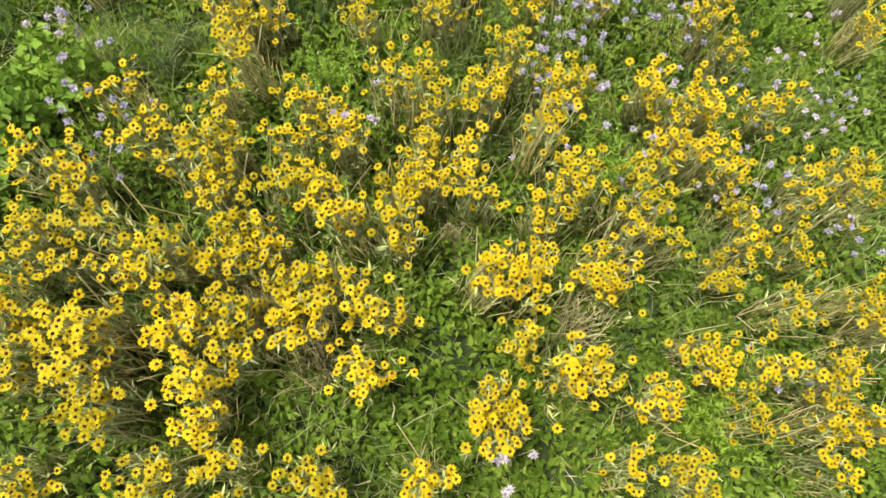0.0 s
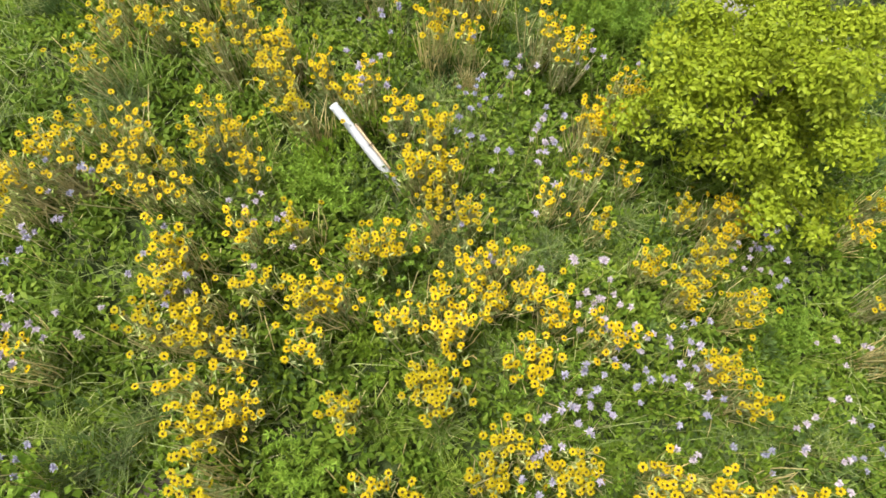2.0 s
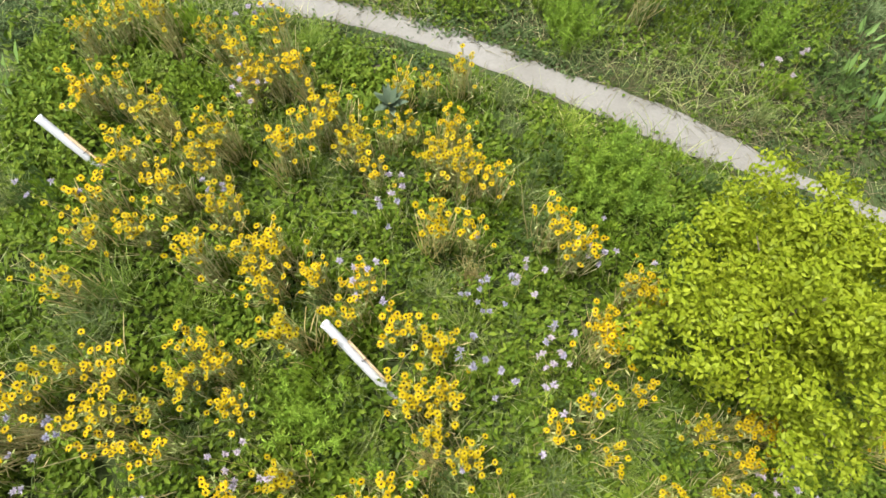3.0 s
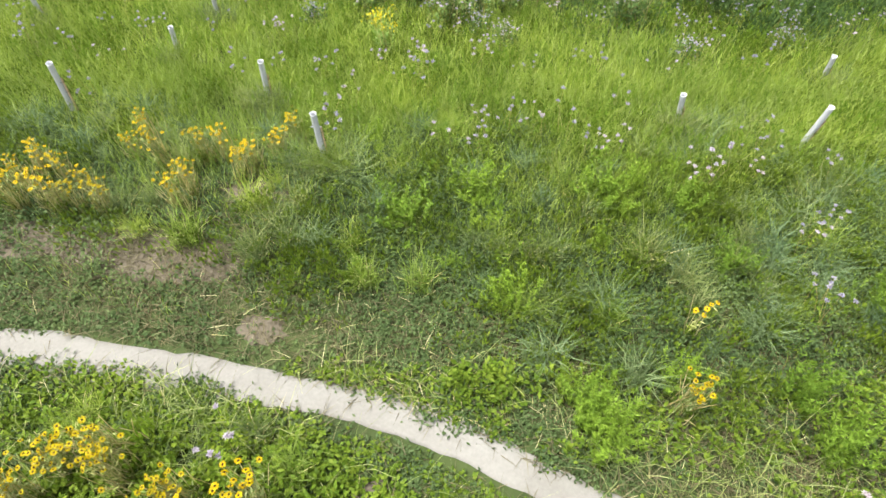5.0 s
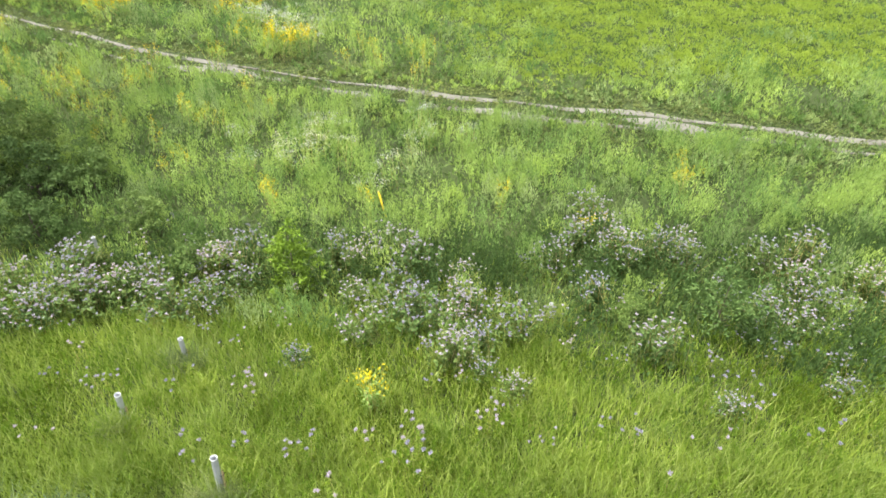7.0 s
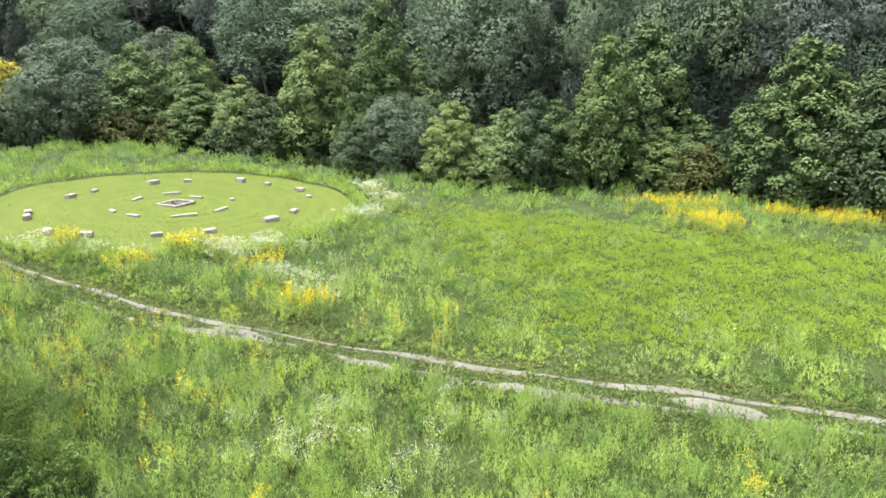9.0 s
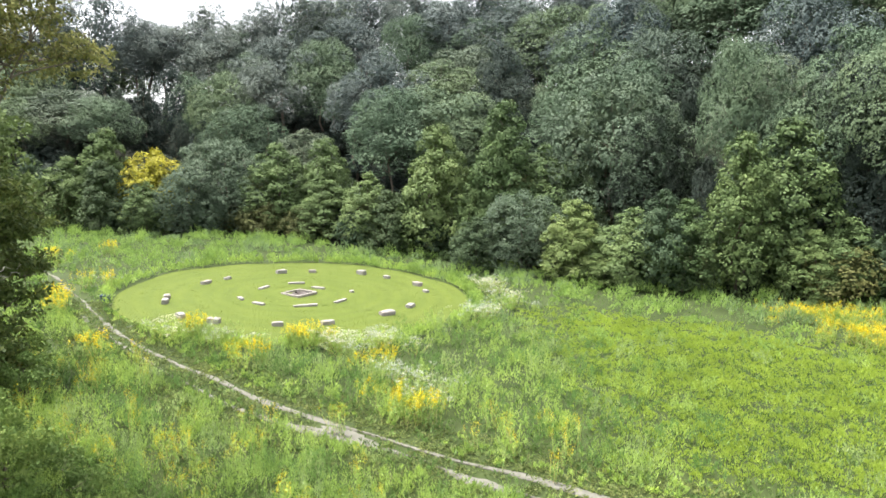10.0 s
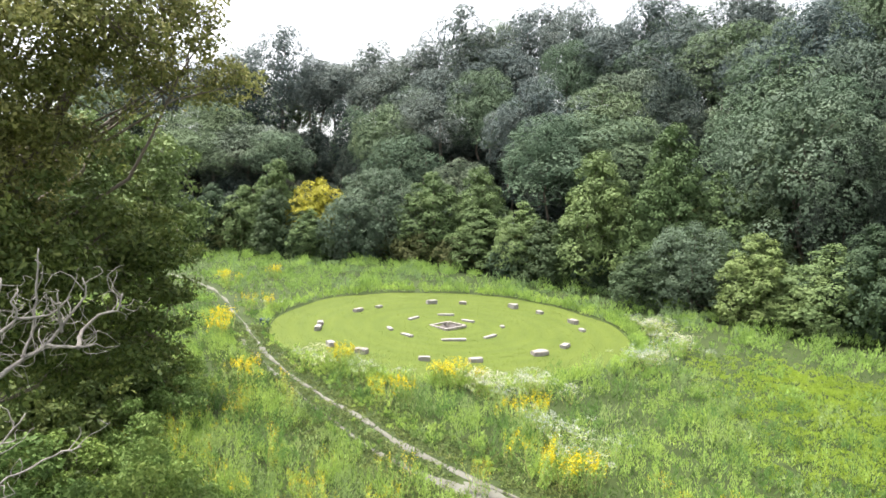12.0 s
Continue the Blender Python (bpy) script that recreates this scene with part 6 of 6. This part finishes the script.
EDGE = "trees along the meadow's edge"
set_trees([tree("dense dark green tree at the wood's edge", tree_dark_m, 9, 3.2, s, 12000, 0.19, 0.15, EDGE, 46) for s in ("oval", "cone")], EDGE_DARK, (9, 3.2))
set_trees([tree("mid green leafy tree at the wood's edge", tree_mid_m, 10, 3.2, s, 13000, 0.19, 0.15, EDGE, 50) for s in ("oval", "cone", "oval")], EDGE_MID, (10, 3.2))
set_trees([tree("silvery green rounded tree at the wood's edge", tree_grey_m, 9, 4.2, "round", 24000, 0.14, 0.1, EDGE, 70) for _ in range(2)], EDGE_GREY, (9, 4.2))
set_trees([tree("fresh green tall tree at the wood's edge", tree_bright_m, 11, 3.6, s, 14000, 0.2, 0.17, EDGE, 52) for s in ("cone", "oval")], EDGE_FRESH, (11, 3.6))
set_trees([tree("yellowing tree at the wood's edge", tree_yellow_m, 8.5, 3, "round", 9000, 0.2, 0.16, EDGE, 36)], EDGE_GOLD, (8.5, 3))
olive = tree("low olive green bush before the wood", tree_olive_m, 3.3, 2.0, "round", 4000, 0.19, 0.14, EDGE, 26, "bush", category="bush")
set_trees([olive], EDGE_OLIVE, (3.3, 2.0))
thick = tree("dense dark undergrowth bush before the wood", tree_dark_m, 3.6, 2.0, "round", 3000, 0.22, 0.18, EDGE, 26, "bush", category="bush")
thick.matrix_basis = stand(-21.5, 70.5, 0.2)
WOOD = "trees of the wooded hill"
# leaf colours of these crowns carry painted haze
set_trees([tree("tall hillside forest tree, leaves greyed and blued for haze", hill_leaf_m, 18, 5, s, 17000, 0.19, 0.16, WOOD, n, "forest_tree", w) for s, w, n in (("dome", 0.5, 17), ("round", 0.42, 22), ("dome", 0.56, 14))], HILL_BLUE, (18, 5), 1.3, up=1.08)
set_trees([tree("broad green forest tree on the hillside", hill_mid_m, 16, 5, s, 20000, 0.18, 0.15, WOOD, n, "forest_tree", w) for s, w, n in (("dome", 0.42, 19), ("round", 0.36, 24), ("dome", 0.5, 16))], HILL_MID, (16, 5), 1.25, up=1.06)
set_trees([tree("greyish green hillside forest tree, haze put into its colour", hill_grey_m, 16, 5, s, 20000, 0.18, 0.14, WOOD, 22, "forest_tree", 0.42) for s in ("dome", "round")], HILL_GREY, (16, 5), 1.22, up=1.06)
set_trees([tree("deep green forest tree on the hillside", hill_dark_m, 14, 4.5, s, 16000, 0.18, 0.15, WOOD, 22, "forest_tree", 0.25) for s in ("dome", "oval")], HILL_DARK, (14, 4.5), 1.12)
set_trees([tree("narrow dark conifer on the hillside", hill_dark_m, 13, 2.4, "cone", 7000, 0.22, 0.1, WOOD, 60, "forest_tree", 0.1)], HILL_PINE, (13, 2.4), 1.1)
# the wood goes on beyond its seen part
spots = [(x, float(treeline(x)) + b, 17 + 3 * math.sin(x + b), 5.2 + 0.8 * math.sin(2 * x)) for b in (14, 24, 34, 46, 58, 70, 82) for x in np.arange(8 + b % 5, 96, 8.0)]
spots = [q for q in spots if q[0] > 0.6 * (q[1] - 12.6) + 3 or (q[0] > 0.1 * (q[1] - 13) and q[1] > 96)]
spots += [(x, float(treeline(x)) + 84 + 4 * math.sin(x), 15 + 3 * math.sin(1.7 * x), 5.5) for x in np.arange(-130, 14, 8.5)]
set_trees([tree("tall mixed green forest tree on the hill", hill_mid_m, 17, 5, "dome", 13000, 0.22, 0.18, WOOD, 20, "forest_tree", 0.35)], spots, (17, 5), 1.1)
# young growth between the tall trees, leaves dark to paint the shaded gaps
spots = []
for row in range(8):
    back = 10 + row * 9.0
    for x in np.arange(-130, 84, 9.5):
        px = x + rng.uniform(-3, 3) + 4.7 * (row % 2)
        py = float(treeline(px)) + back + rng.uniform(-2.5, 2.5)
        if abs(math.atan2(px + 1.0, py - 14)) < 1.15 and px < 0.9 * py + 6:
            spots.append((px, py, rng.uniform(4, 7), rng.uniform(2.6, 3.8)))
set_trees([tree("young tree under tall forest trees, gap shade painted into leaves", hill_dark_m, 8, 3.5, "oval", 5200, 0.28, 0.22, "young trees of the wooded hill", 30, "young_tree", 0.05)], spots, (8, 3.5), 1.1)
# undergrowth closing the wood's edge
for n in range(110):
    px = -80 + (n % 44) * 3.0 + rng.uniform(-1, 1)
    py = float(treeline(px)) + (rng.uniform(3.0, 7) if n < 44 else rng.uniform(8, 24))
    s = rng.uniform(0.55, 1.0)
    copy_thing((thick, thick, olive)[n % 3], stand(px, py, n * 1.3, s * 1.3, s * rng.uniform(0.9, 1.5), -0.1))


def bough_tree(name, label, foot, boughs, leaf, count, length, width, girth):
    """A tree given by the places of its leafy boughs."""
    ob = thing(name, label, "tree")
    base = np.array((*foot, float(height(*foot)) - 0.3))
    top = np.array(max(boughs, key=lambda b: b[2])[:3])
    mean = np.mean([b[:3] for b in boughs], axis=0)
    crotch = np.array((*(base[:2] * 0.6 + mean[:2] * 0.4), base[2] + 0.55 * (mean[2] - base[2])))
    part("trunk", Buf().tube(np.vstack([limb(base, crotch, 0.03, 5), limb(crotch, top, 0.05, 6)[1:]]), np.linspace(girth, 0.12 * girth, 10), 9), bark_m, ob, "dark rough trunk")
    for b in boughs:
        part("limb", Buf().tube(limb(crotch + (top - crotch) * rng.uniform(0, 0.6), b[:3], 0.1, 7), np.linspace(0.17 * girth, 0.04 * girth, 7), 6), bark_m, ob)
    twigs = Buf()
    for b in boughs:
        for d in sphere_dirs(9):
            twigs.tube(limb(b[:3], np.array(b[:3]) + d * b[3] * 0.95, 0.1, 4), np.linspace(0.05 * girth, 0.015 * girth, 4), 4)
    stuff(part("brushwood", twigs, bark_m, ob))
    sprays = []
    for b in boughs:
        for d in sphere_dirs(int(10 + 9 * b[3])):
            sprays.append((*(np.array(b[:3]) + d * b[3] * rng.uniform(0.45, 1.0)), b[3] * rng.uniform(0.22, 0.38)))
    stuff(part("crown", crown_leaves(Buf(), sprays, count, length, width, 0.3, 0.25, 0.5), leaf, ob))
    return ob


bough_tree("oak", "large dark olive oak with spreading limbs", (-21.5, 21.5), OAK_BOUGHS, oak_leaf_m, 50000, 0.13, 0.065, 0.4)
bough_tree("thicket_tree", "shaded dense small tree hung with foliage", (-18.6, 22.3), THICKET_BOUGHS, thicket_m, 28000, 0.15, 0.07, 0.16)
bough_tree("maple", "green leafy maple behind the oak", (-23.3, 31.0), MAPLE_BOUGHS, tree_bright_m, 22000, 0.2, 0.12, 0.24)

dead = thing("dead_tree", "bare grey dead tree with crooked branches", "tree")
ground_z = float(height(-10.9, 19.0))
part("trunk", Buf().tube([(-10.95, 19.1, ground_z - 0.2), (-11.05, 19.55, 1.8), (-11.26, 20.09, 3.54), (-11.38, 20.4, 4.13), (-11.54, 20.76, 5.08), (-11.57, 21.07, 5.75)], [0.13, 0.115, 0.09, 0.08, 0.07, 0.062], 10), dead_m, dead)
DEAD_LIMBS = (
    ((-11.57, 21.07, 5.75), (-11.77, 21.15, 6.24), (-11.63, 21.51, 6.62), (-11.7, 21.47, 6.87), (-11.67, 21.56, 7.02)),
    ((-11.75, 21.15, 6.3), (-11.53, 21.13, 6.75), (-11.54, 21.26, 7.31)),
    ((-11.57, 21.07, 5.75), (-11.59, 21.54, 5.97), (-11.45, 21.82, 6.13), (-11.35, 22.09, 6.49), (-11.22, 22.37, 6.87), (-11.27, 22.37, 7.2)),
    ((-11.45, 21.82, 6.13), (-11.01, 22.09, 6.1), (-10.88, 22.28, 6.14)),
    ((-11.01, 22.09, 6.1), (-11.35, 22.38, 6.28), (-11.22, 22.61, 6.51), (-11.06, 22.85, 6.57), (-11.05, 22.93, 6.86)),
)
LOW_LIMBS = (
    ((-10.98, 19.5, 1.6), (-10.71, 20.16, 3.73), (-10.8, 20.59, 4.44), (-10.67, 20.87, 4.54), (-10.5, 21.25, 4.71), (-10.3, 21.58, 4.77)),
    ((-11.2, 20.0, 3.3), (-11.16, 20.43, 4.52), (-11.09, 20.74, 4.79), (-11.0, 21.2, 5.29)),
    ((-11.59, 21.54, 5.97), (-11.67, 21.77, 6.43), (-11.7, 21.88, 7.01), (-11.73, 21.97, 7.7)),
    ((-11.35, 22.0, 6.35), (-11.2, 21.9, 6.99)),
    ((-11.63, 21.51, 6.62), (-11.49, 21.92, 6.62), (-11.34, 22.2, 6.89)),
)
for lm, thick in [(a, 0.042) for a in DEAD_LIMBS] + [(a, 0.028) for a in LOW_LIMBS]:
    pts = line_through(lm, 0.12)
    pts = pts + 0.012 * rng.normal(size=pts.shape)
    part("limb", Buf().tube(pts, np.linspace(thick, 0.012, len(pts)), 6), dead_m, dead)
twigs = Buf()
for lm in DEAD_LIMBS + LOW_LIMBS:
    for _ in range(9):
        k = int(rng.integers(1, len(lm)))
        a = np.array(lm[k - 1]) + (np.array(lm[k]) - np.array(lm[k - 1])) * rng.random()
        b = a + (rng.normal(size=3) * (0.2, 0.25, 0.2) + (0.05, 0.05, 0.12))
        twigs.tube(limb(a, b, 0.2, 5), np.linspace(0.011, 0.004, 5), 4)
        twigs.tube(limb(b, b + rng.normal(size=3) * 0.15, 0.2, 4), np.linspace(0.006, 0.003, 4), 4)
stuff(part("brushwood", twigs, dead_m, dead, "tangle of bare grey twigs"))
